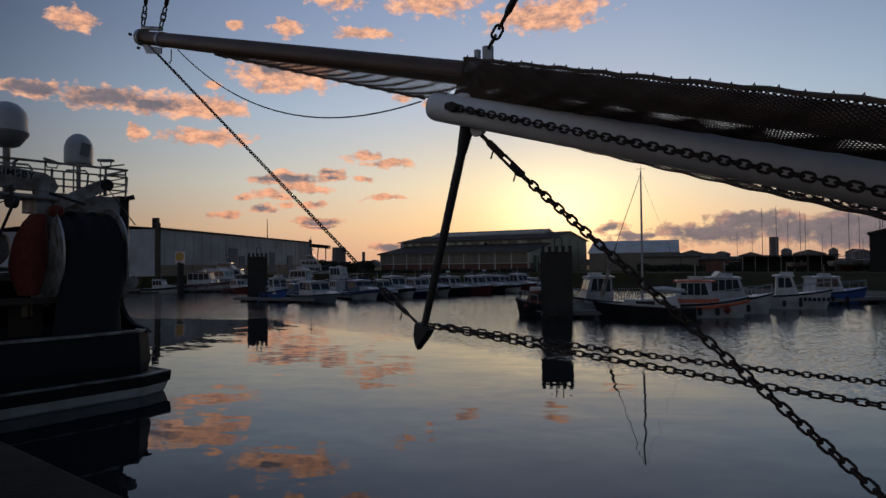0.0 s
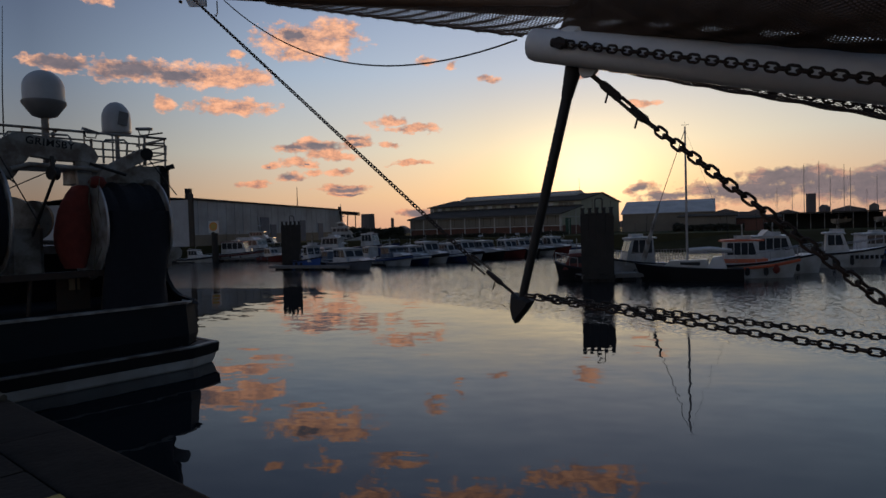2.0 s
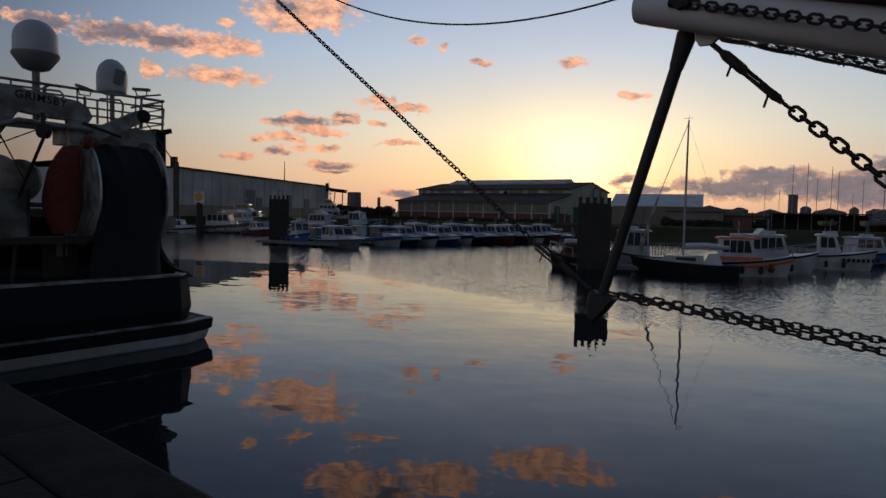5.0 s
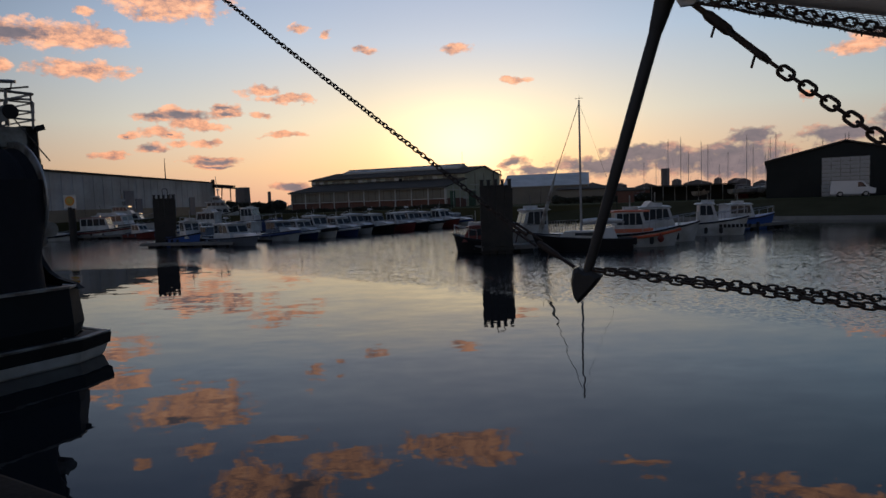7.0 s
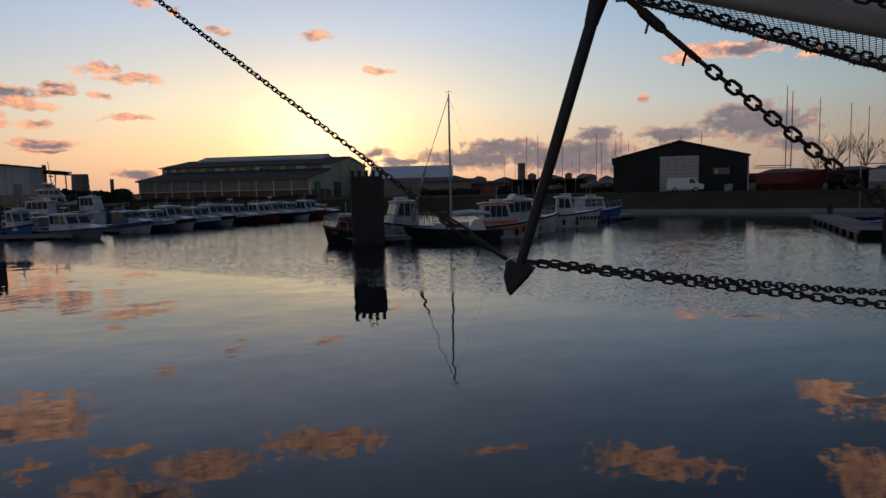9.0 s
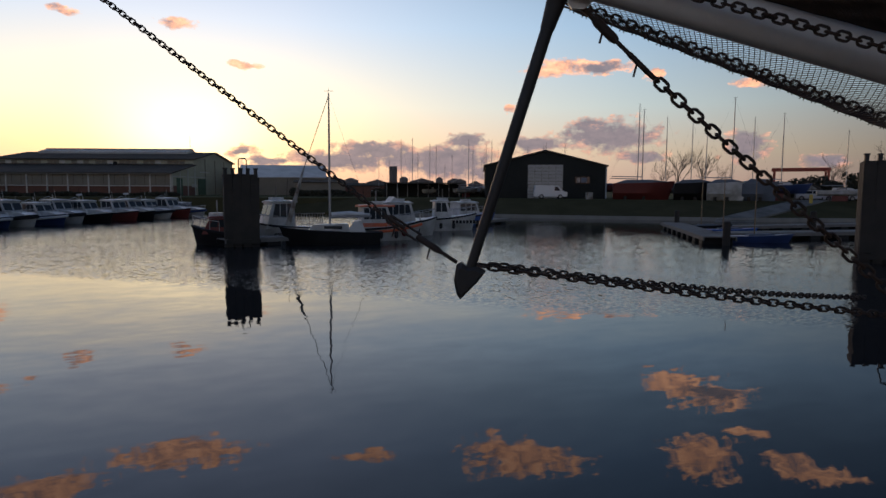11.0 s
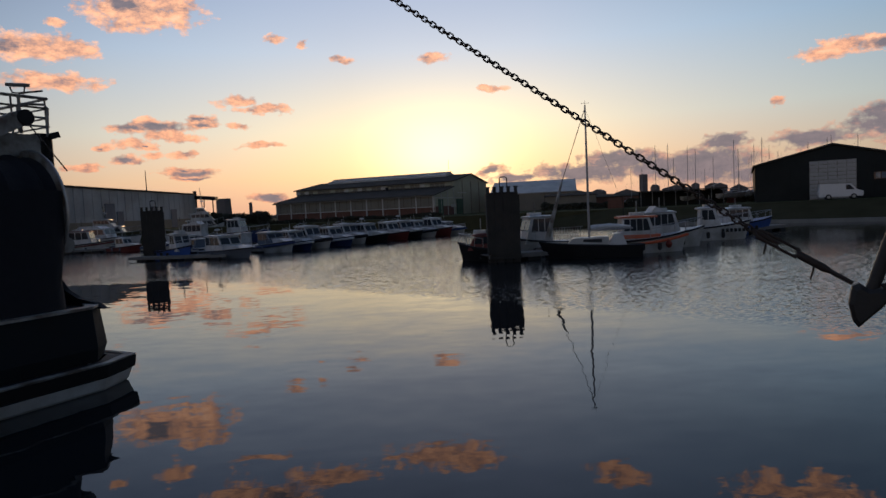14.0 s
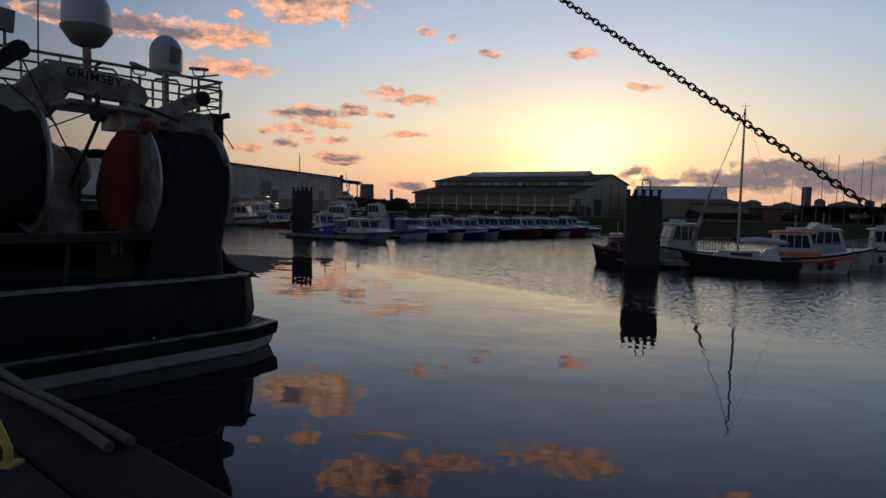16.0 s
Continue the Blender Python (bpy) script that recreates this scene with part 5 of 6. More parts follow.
for z in (1.15, 1.4):
    part("guard_rail", Geo().tube([(0.3, -0.8, z), (3, -1.05, z), (5.6, -0.5, z + 0.1)], 0.012, 4), "galv", black_yacht)

# floats that the boats lie along
def pontoon(label, a, b, wide, high=0.45, floats=True):
    a, b = Vector((*a, 0)), Vector((*b, 0))
    d = b - a
    L = d.length
    ob = thing("pontoon", label, "pontoon", "floating pontoons", m=pose(a.x, a.y, 0, 0, 0, math.degrees(math.atan2(d.y, d.x))))
    n = max(2, round(L / 2.4))
    part("edge_beam", Geo().box((L / 2, wide / 2, high - 0.12), (L, 0.10, 0.22)), "pontoon", ob)
    part("edge_beam", Geo().box((L / 2, -wide / 2, high - 0.12), (L, 0.10, 0.22)), "pontoon", ob)
    deck = Geo().box((0, 0, 0), (L / n - 0.03, wide - 0.1, 0.06)).mesh("deck_panel")
    fl = Geo().box((0, 0, 0), (1.0, wide * 0.96, high + 0.15), bevel=0.08).mesh("float_block")
    for k in range(n):
        o = part("deck_panel", deck, "pontoon", ob)
        o.location = (L * (k + 0.5) / n, 0, high)
        if floats:
            o = part("float_block", fl, "black", ob)
            o.location = (L * (k + 0.5) / n, 0, high / 2 - 0.18)
    return ob


pontoon("grey floating pontoon that the motor boats lie at", (-27.5, 66.5), (-1.0, 92.0), 1.8)
pontoon("short dark pontoon beside the timber piles", (1.6, 42.3), (5.6, 43.2), 1.6)
pontoon("grey floating pontoon behind the moored boats", (6.0, 45.4), (32.0, 60.5), 1.8)
pontoon("low pontoon with small craft before the piles", (-28.5, 62.5), (-19.0, 59.8), 1.2, 0.4)
pontoon("long pontoon under the boats by the grey shed", (-56.0, 85.5), (-33.0, 88.5), 1.6)
work_boat("small blue and white fishing boat at the pontoon's end", heading((-27.0, 65.2), (-22.6, 61.2)), 5.6, 2.0, "brightblue", 0.8, (0.55, 0.8, 1.5, 2), "hullwhite")
work_boat("white and red motor launch by the sign post", heading((-49.5, 88.0), (-43.0, 88.8)), 7.5, 2.6, "hullwhite", 1.0, (0.2, 0.7, 1.7, 4), "hullwhite", "hullred", stripe="hullred")
work_boat("large white motor yacht before the grey shed", heading((-53.5, 100.0), (-40.5, 98.0)), 11.5, 3.4, "hullwhite", 1.4, (0.14, 0.60, 1.5, 5), "hullwhite", flybridge=True)
work_boat("white trawler yacht with tall upper works", heading((-29.5, 93.0), (-36.5, 94.0)), 8.0, 2.8, "hullwhite", 1.3, (0.25, 0.65, 1.6, 4), "hullwhite", flybridge=True)
work_boat("dark blue work boat with a white wheelhouse", heading((-31.0, 99.0), (-22.5, 97.0)), 8.0, 2.8, "hullblue", 1.4, (0.2, 0.5, 1.9, 3), "hullwhite")


# ---- timber piles ----
def pile_cluster(label, x, y, top, cols, rws, r, turn, stubs=5):
    ob = thing("pile_cluster", label, "mooring piles", "timber mooring dolphins", m=pose(x, y, 0, 0, 0, turn))
    k = 0
    for i in range(cols):
        for j in range(rws):
            k += 1
            px, py = (i - (cols - 1) / 2) * r * 2.02, (j - (rws - 1) / 2) * r * 2.02
            h = top - 0.02 * ((k * 5) % 4) - (0.25 if i == cols - 1 and j == 0 else 0)
            part("timber", Geo().box((px, py, (h - 2) / 2), (r * 1.97, r * 1.97, h + 2), Matrix.Rotation(0.02 * ((k * 7) % 5 - 2), 3, "Z"), bevel=0.07), "timber", ob)
    for i in range(stubs):
        px = (i - (stubs - 1) / 2) * cols * r * 1.75 / max(1, stubs - 1)
        part("stub", Geo().tube([(px, -0.2 + 0.25 * (i % 2), top - 0.1), (px, -0.2 + 0.25 * (i % 2), top + 0.28), (px, -0.2 + 0.25 * (i % 2), top + 0.30), (px, -0.2 + 0.25 * (i % 2), top + 0.36)], [0.11, 0.11, 0.15, 0.14], 8), "blackiron", ob)
    part("hoop", Geo().tube([(-0.1, 0, top), (-0.1, 0, top + 0.85), (0.0, 0, top + 0.95), (0.28, 0, top + 0.95), (0.36, 0, top + 0.85), (0.36, 0, top)], 0.035, 6), "blackiron", ob, "", 40)
    for k in range(cols):
        part("fender_plank", Geo().box(((k - (cols - 1) / 2) * r * 2.0, -(rws * r + 0.07), (top + 0.35 - 0.12 * (k % 2)) / 2), (r * 1.97, 0.13, top - 0.65), Matrix.Rotation(0.008 * (k - 1), 3, "Y")), "timber", ob)
    part("waler", Geo().box((0, -(rws * r + 0.02), 0.32), (cols * r * 2.1, 0.22, 0.26)), "timber", ob)
    return ob


pile_cluster("tall cluster of dark wet timber mooring piles", 2.85, 42.3, 4.35, 4, 3, 0.25, -4)
pile_cluster("tall cluster of dark timber piles beyond the trawler", -27.6, 65.3, 4.65, 4, 3, 0.25, 22)
pile_cluster("broad cluster of dark timber piles near the jetty", 30.6, 21.0, 5.0, 5, 3, 0.27, -52)
post = thing("sign_post", "dark pile with an orange and white sign", "sign", m=pose(-47.7, 85.2, 0))
part("pile", Geo().tube([(0, 0, -1), (0, 0, 4.3)], 0.45, 12), "timber", post, "", 40)
part("board", Geo().box((0.05, -0.3, 5.0), (1.5, 0.1, 1.7)), "white", post, "white sign board")
part("disc", Geo().lathe((0.05, -0.36, 5.1), [(0.05, -0.02), (0.62, -0.02), (0.62, 0.02), (0.05, 0.02)], 24, axis=(0, -1, 0)), "sign", post, "orange sign face")
part("inner_disc", Geo().lathe((0.05, -0.39, 5.1), [(0.02, -0.02), (0.4, -0.02), (0.4, 0.02), (0.02, 0.02)], 20, axis=(0, -1, 0)), "yellow", post)


# ---- buildings on the far shore ----
VIEW = (-2.8, 2.7)


def far(bearing, dist, z=0.0):
    """A place by compass bearing from the quay (0 is +y) and distance."""
    return Vector((VIEW[0] + dist * math.sin(radians(bearing)), VIEW[1] + dist * math.cos(radians(bearing)), z))


def warehouse():
    # local x along the long side towards its gable end, y back, z up: a nave with a lean-to aisle before it
    L, A, B = 34.9, 9.9, 31.2
    MID = (A + B) / 2
    w = thing("warehouse", "long brick and clad dock warehouse with stepped dark roofs", "warehouse", m=pose(-29.5, 133.6, LAND, 0, 0, -25.5))
    part("brick_base", Geo().box((L / 2, A / 2 + 0.1, 0.85), (L, A - 0.2, 1.7)), "brick", w, "red brick base")
    part("clad_wall", Geo().prism([(0.05, 1.7), (A, 1.7), (A, 5.2), (0.05, 3.72)], 0.05, L - 0.05, axis=0), "cladding", w)
    part("lean_roof", Geo().prism([(-0.55, 3.70), (A, 5.42), (A, 5.58), (-0.55, 3.90)], -0.5, L + 0.35, axis=0), "roof", w)
    part("nave_wall", Geo().prism([(A, 0.0), (B, 0.0), (B, 6.55), (MID, 8.2), (A, 6.55)], -1.9, L - 0.1, axis=0), "gableclad", w, "pale green-grey nave wall")
    for s in (-1, 1):
        y0, y1 = (A - 0.5, MID) if s < 0 else (B + 0.5, MID)
        part("nave_roof", Geo().prism([(y0, 6.46), (y1, 8.25), (y1, 8.42), (y0, 6.64)], -2.4, L + 0.3, axis=0), "roof", w)
    part("ridge_monitor", Geo().prism([(MID - 2.9, 7.8), (MID - 2.9, 8.32), (MID, 9.02), (MID + 2.9, 8.32), (MID + 2.9, 7.8)], 1.4, 30.4, axis=0), "paleroof", w, "pale glazed ridge light")
    part("monitor_ridge", Geo().tube([(1.2, MID, 9.04), (30.6, MID, 9.04)], 0.09, 6), "roof", w)
    for k in range(30):
        part("glazing_bar", Geo().tube([(1.6 + k * 0.98, MID - 2.93, 8.35), (1.6 + k * 0.98, MID, 9.05)], 0.035, 4), "cladding", w)
    # patched lights under the nave eaves
    for k in range(33):
        x = -1.4 + 1.1 * k
        mat = "frame" if k in (0, 2, 11, 14, 19, 27) else ("cladding" if k % 4 else "gableclad")
        part("clerestory_pane", Geo().box((x, A - 0.03, 6.02), (0.98, 0.06, 0.62)), mat, w)
    part("clerestory_sill", Geo().box((L / 2 - 1.0, A - 0.06, 5.66), (L + 1.6, 0.14, 0.12)), "roof", w)
    # the long front: posts, rails, panels above brick
    for k in range(11):
        x = 0.12 + (L - 0.24) * k / 10
        part("column", Geo().box((x, -0.10, 1.9), (0.17, 0.18, 3.75)), "frame", w, "white painted column")
    for k in range(10):
        x0 = 0.12 + (L - 0.24) * (k + 0.5) / 10
        part("wall_panel", Geo().box((x0, 0.0, 2.62), (3.2, 0.06, 1.86)), "cladding", w)
        for d in (-0.8, 0.8):
            part("panel_joint", Geo().box((x0 + d, -0.045, 2.62), (0.05, 0.03, 1.86)), "roof", w)
    part("cross_rail", Geo().box((L / 2, -0.06, 1.66), (L, 0.12, 0.13)), "frame", w, "white rail")
    part("eave_rail", Geo().box((L / 2, -0.50, 3.66), (L + 0.6, 0.12, 0.14)), "cladding", w)
    # the gable end
    part("aisle_gable", Geo().prism([(0.0, 1.7), (A, 1.7), (A, 5.25), (0.0, 3.7)], L - 0.03, L + 0.06, axis=0), "gableclad", w)
    part("aisle_base", Geo().box((L + 0.02, A / 2, 0.85), (0.12, A, 1.7)), "brick", w)
    for y, h in ((0.1, 3.7), (3.3, 4.2), (6.6, 4.7), (9.8, 5.25)):
        part("gable_post", Geo().box((L + 0.10, y, h / 2), (0.10, 0.17, h)), "frame", w)
    part("gable_rail", Geo().box((L + 0.12, 7.6, 3.3), (0.10, 15.2, 0.13)), "frame", w)
    part("gable_rail", Geo().box((L + 0.12, 14.5, 4.3), (0.10, 5.0, 0.12)), "frame", w)
    part("verge", Geo().tube([(L + 0.14, 0.0, 3.75), (L + 0.14, A, 5.36)], 0.07, 5), "frame", w)
    for y0, y1 in ((A, MID), (B, MID)):
        part("verge", Geo().tube([(L + 0.2, y0 - 0.2 if y0 < MID else y0 + 0.2, 6.5), (L + 0.2, y1, 8.3)], 0.10, 5), "gableclad", w)
    for y in (MID - 5.2, MID, MID + 5.2):
        part("gable_post", Geo().box((L - 0.06, y, 3.4), (0.10, 0.14, 6.8)), "cladding", w)
    for y, wide in ((3.0, 2.4), (13.2, 3.4)):
        part("gable_door", Geo().box((L + 0.07, y, 1.55), (0.10, wide, 3.0)), "greendoor", w, "dark green door")
    for k in range(3):
        part("notice", Geo().box((L + 0.12, 8.6 + 0.9 * k, 1.75), (0.05, 0.7, 0.55)), "frame", w, "small white notice")
    part("roof_vent", Geo().box((20.6, 9.4, 5.75), (0.45, 0.45, 0.7)), "black", w)
    part("lightning_rod", Geo().tube([(30.0, MID, 9.0), (30.0, MID, 11.6)], 0.03, 4), "black", w)
    return w


warehouse()


def shed(name, label, x, y, turn, wide, deep, eave, ridge, wall, roof, along=False):
    """A plain pitched building: its front runs along local x."""
    s = thing(name, label, "shed", m=pose(x, y, LAND, 0, 0, turn))
    if along:
        part("wall", Geo().box((wide / 2, deep / 2, eave / 2), (wide, deep, eave)), wall, s)
        part("roof", Geo().prism([(-0.3, eave), (deep / 2, ridge), (deep + 0.3, eave), (deep + 0.3, eave + 0.15), (deep / 2, ridge + 0.18), (-0.3, eave + 0.15)], -0.3, wide + 0.3, axis=0), roof, s)
    else:
        part("wall", Geo().prism([(0, 0), (wide, 0), (wide, eave), (wide / 2, ridge - 0.1), (0, eave)], 0, deep, axis=1), wall, s)
        part("roof", Geo().prism([(-0.25, eave - 0.05), (wide / 2, ridge), (wide + 0.25, eave - 0.05), (wide + 0.25, eave + 0.18), (wide / 2, ridge + 0.22), (-0.25, eave + 0.18)], -0.3, deep, axis=1), roof, s)
    return s


# the dark boat shed with a tall panelled door
turn = math.degrees(math.atan2(79.7 - 88.7, 62.0 - 45.7))
boat_shed = shed("boat_shed", "dark sheet-clad boat shed with a tall pale panelled door", 45.7, 88.9, turn, 18.6, 30, 4.95, 7.25, "shedwall", "roof")
panel = Geo().box((0, 0, 0), (0.98, 0.08, 0.44)).mesh("door_panel")
door = part("door_frame", Geo().box((9.3, -0.06, 2.6), (5.4, 0.10, 5.2)), "dirtywhite", boat_shed)
for i in range(5):
    for k in range(10):
        o = part("door_panel", panel, "paleroof", door)
        o.location = (7.15 + 1.07 * i, -0.13, 0.32 + 0.51 * k)
part("window", Geo().box((15.0, -0.05, 2.85), (2.2, 0.10, 0.95)), "glass", boat_shed)
part("window_frame", Geo().box((14.35, -0.1, 2.85), (0.5, 0.1, 0.75)), "dirtywhite", boat_shed)
part("window_frame", Geo().box((15.2, -0.1, 2.85), (0.9, 0.1, 0.75)), "tarp", boat_shed)
part("corner_strip", Geo().box((18.58, -0.05, 2.45), (0.18, 0.18, 4.9)), "grey", boat_shed)
for k in range(23):
    part("sheet_rib", Geo().box((0.4 + 0.8 * k, -0.02, 2.4), (0.06, 0.05, 4.8)), "shedwall", boat_shed)

grey = shed("grey_shed", "long pale grey sheet-clad shed with a shallow roof", -56.3, 94.0, 88, 66, 34, 7.5, 8.8, "grey", "roof", along=True)
part("gutter", Geo().box((33, -0.2, 7.6), (66, 0.2, 0.3)), "roof", grey)
part("vent_stack", Geo().box((0.6, 1.0, 8.4), (0.8, 0.8, 1.8)), "black", grey)
for k in range(23):
    part("sheet_joint", Geo().box((1.5 + 2.85 * k, -0.02, 3.74), (0.10, 0.05, 7.46)), "grey", grey)
part("base_course", Geo().box((33, -0.05, 0.9), (66, 0.12, 1.8)), "cladding", grey, "brownish lower wall")
for x, h, wide in ((24, 5.0, 3.4), (27.6, 3.6, 2.4), (42, 4.6, 2.6), (52, 4.0, 3.0)):
    part("roller_door", Geo().box((x, -0.08, h / 2), (wide, 0.1, h)), "tarp", grey, "dull blue-grey roller door")
for x in (-0.1, 66.1):
    part("end_fin", Geo().box((x, 0.2, 4.2), (0.5, 0.7, 8.4)), "roof", grey)
part("roof_mast", Geo().tube([(44, 2.0, 7.6), (44, 2.0, 12.2)], [0.12, 0.06], 6), "black", grey)
hop = thing("conveyor_tower", "dark steel conveyor head on legs", "tower", m=pose(-53.0, 160, LAND))
part("head", Geo().box((1.5, 0, 6.6), (5, 2, 0.9), Matrix.Rotation(0.1, 3, "Y")), "black", hop)
for x in (0.5, 3.0):
    part("leg", Geo().tube([(x, 0, 0), (x * 0.8 + 0.6, 0, 6.4)], 0.15, 6), "black", hop)
shed("white_shed", "low open shed with a pale sheet roof", *far(7.6, 128)[:2], -14, 16.5, 18, 3.4, 6.0, "cladding", "paleroof", along=True)
shed("yard_shed", "low dark yard building with a flat roof", *far(12.4, 118)[:2], -16, 9, 8, 2.4, 2.8, "cladding", "roof", along=True)
shed("yard_shed", "low long yard building behind the masts", *far(15.4, 128)[:2], -20, 14, 8, 1.9, 2.4, "brick", "roof", along=True)
shed("quay_hut", "small hut with a white gable", *far(54.6, 104)[:2], -55, 3.0, 4, 1.5, 2.7, "dirtywhite", "roof")

# distant town
random.seed(5)
tower = solid("tower_block", Geo().box((265.4, 704, 15.2), (7, 7, 30.4)), "city", "tall dark tower block in the distance", "tower block", "distant buildings")
for k in range(66):
    az = -24 + k * 1.25 + random.uniform(-0.5, 0.5)
    d = random.uniform(420, 700)
    p = far(az, d)
    h, wd = random.uniform(2.5, 6.5) * d / 430, random.uniform(9, 20)
    if az < 6:
        h *= 0.55
    if 12 < az < 36:
        h *= 1.35
    if k in (33, 37, 39, 44):
        h *= 1.5
        wd *= 0.6
    g = Geo().box((0, 0, h / 2), (wd, 12, h))
    g.prism([(-wd / 2, h), (0, h + random.uniform(0.5, 3)), (wd / 2, h)], -6, 6, axis=1)
    solid("town_house", g, "city", "distant dark town building on the skyline", "building", "distant buildings", m=pose(p.x, p.y, LAND, 0, 0, -az + random.uniform(-20, 20)))
for az, d, h, w2 in ((-15.8, 240, 8.5, 5.0), (-13.6, 250, 7.0, 1.2)):
    p = far(az, d)
    solid("chimney", Geo().tube([(0, 0, 0), (0, 0, h)], [w2 * 0.55, w2 * 0.5], 10), "city", "dark industrial stack beyond the boats", "chimney", "distant stacks", m=pose(p.x, p.y, LAND))


# ---- the hard standing: yachts, trees, hoist, cars ----
def cradle(ob, length):
    for x in (length * 0.25, length * 0.6):
        for s in (-1, 1):
            part("prop", Geo().tube([(x, s * 0.9, -1.4), (x, s * 0.5, 0.2)], 0.06, 6), "rust", ob)
    part("keel", Geo().box((length * 0.45, 0, -0.8), (length * 0.3, 0.25, 1.2)), "hullred", ob)


laid = []
for i, (l, h, top) in enumerate([("white yacht laid up ashore on props", "hullwhite", 12.5), ("dark blue yacht laid up ashore on props", "hullblue", 11.0), ("red-bottomed yacht laid up ashore with its mast up", "hullred", 13.0)]):
    y = sailing_boat(l, pose(-300, 0, 0), 9.0, 2.9, h, top, stays=True, group="laid-up yachts")
    cradle(y, 9.0)
    laid.append(y)
# bearing of the mast, distance, turn, height of the masthead, kind
ashore = [(42.65, 103, 8.0, 16.8, 2), (43.0, 106, 0, 16.2, 1), (44.9, 100, 0, 14.3, 2), (46.95, 98, 20, 13.3, 0), (48.06, 97, 0, 12.5, 1), (50.06, 98, 0, 16.4, 0), (51.6, 99, 30, 13.8, 0), (53.65, 98, 0, 13.9, 1), (58.0, 99, 0, 11.5, 0), (62.5, 99, 0, 11.2, 2)]
MASTS = (12.5, 11.0, 13.0)
spots = []
for az, d, tw, high, kind in ashore:
    size = (high - LAND) / (MASTS[kind] + 1.38)
    back = math.degrees(4.95 * size * math.cos(radians(-8 - tw)) / d)
    spots.append((az - back, d, tw, size, kind))
# masts of the marina beyond the moored boats
spots += [(19.0 + 0.83 * k + 0.5 * math.sin(k * 3.1), 122 + 16 * math.sin(k * 1.9), 40, 0.50 + 0.26 * abs(math.sin(k * 2.7)), k % 3) for k in range(20)]
spots += [(27.5 + 0.42 * k + 0.3 * math.sin(k * 2.3), 138 + 10 * math.sin(k * 1.3), 25, 0.46 + 0.22 * abs(math.sin(k * 1.9)), (k + 1) % 3) for k in range(14)]
seen = set()
for k, (az, d, tw, size, kind) in enumerate(spots):
    p = far(az, d, LAND + 1.38 * size)
    m = Matrix.Translation(p) @ pose(0, 0, 0, 0, 0, -az + 8 + tw) @ Matrix.Diagonal((size, size, size, 1))
    if kind in seen:
        o = copy_thing(laid[kind], pose(0, 0, 0))
        o.matrix_basis = m
    else:
        laid[kind].matrix_basis = m
        seen.add(kind)
for az, d, l, mat in ((40.6, 95, 8.5, "hullred"), (45.6, 94, 5.5, "black"), (48.2, 93, 5.0, "hullwhite"), (50.8, 94, 4.5, "tarp")):
    p = far(az, d, LAND + 0.9)
    o = thing("laid_up_hull", "covered boat hull standing ashore in the yard", "boat hull", "boats ashore", m=pose(p.x, p.y, p.z, 0, 0, -az + 4))
    part("hull", hull_geo(l, 2.8, 1.4, draft=0.9), mat, o, "", 35)
    part("cover", Geo().prism([(0.2, 1.4), (l * 0.9, 1.6), (l * 0.6, 1.95), (l * 0.2, 1.9)], -1.0, 1.0, axis=1), "tarp", o, "blue-grey cover")
    for x in (l * 0.2, l * 0.5):
        part("block", Geo().box((x, 0, -0.75), (0.4, 1.2, 0.7)), "timber", o)


def bare_tree(label, p, high, seed, leafy=False):
    rnd = random.Random(seed)
    t = thing("tree", label, "tree", "bare trees", m=Matrix.Translation(p))
    g = Geo()
    tips = []

    def grow(a, d, length, r, level):
        b = a + d * length
        mid = a + d * length * 0.5 + Vector((rnd.uniform(-1, 1), rnd.uniform(-1, 1), 0)) * length * 0.06
        g.tube([a, mid, b], [r, r * 0.8, r * 0.6], 5 if level < 2 else 3, cap=False)
        if level >= 5:
            tips.append(b)
            return
        for _ in range(3 if level else 5):
            e = Vector((rnd.uniform(-1, 1), rnd.uniform(-1, 1), rnd.uniform(-0.15, 0.7)))
            grow(b if rnd.random() < 0.6 else mid, (d * 0.75 + e * 0.75).normalized(), length * rnd.uniform(0.58, 0.8), r * 0.58, level + 1)
    grow(Vector((0, 0, 0)), Vector((0, 0, 1)), high * 0.36, high * 0.014, 0)
    part("trunk", g, "bark", t)
    return t


for i, (az, d, h) in enumerate(((45.9, 118, 10.5), (47.8, 120, 9.0), (44.6, 124, 7.5), (49.2, 122, 6.0), (57.0, 118, 7.5), (60.5, 116, 8.5))):
    bare_tree("leafless tree with fine branches behind the boat yard", far(az, d, LAND), h, 11 + i)


def scrub(label, a, b, high, count, seed, thick=2.0):
    """A belt of bushes: many small leaf blades."""
    rnd = random.Random(seed)
    g = Geo()
    a, b = Vector(a), Vector(b)
    side = Vector((-(b - a).y, (b - a).x, 0)).normalized()
    for _ in range(count):
        u = rnd.random()
        top = high * (0.55 + 0.45 * noise.noise(Vector((u * 14, seed, 0.3))) + 0.12)
        p = a + (b - a) * u + side * rnd.uniform(-thick, thick) + Vector((0, 0, rnd.random() ** 0.7 * max(top, 0.3)))
        s = rnd.uniform(0.10, 0.32)
        e1 = Vector((rnd.uniform(-1, 1), rnd.uniform(-1, 1), rnd.uniform(-1, 1))) * s
        e2 = Vector((rnd.uniform(-1, 1), rnd.uniform(-1, 1), rnd.uniform(-1, 1))) * s
        g.add([p - e1, p + e2, p + e1, p - e2], [(0, 1, 2, 3)])
    return solid("scrub", g, "hedge", label, "bushes", kind="stuff")


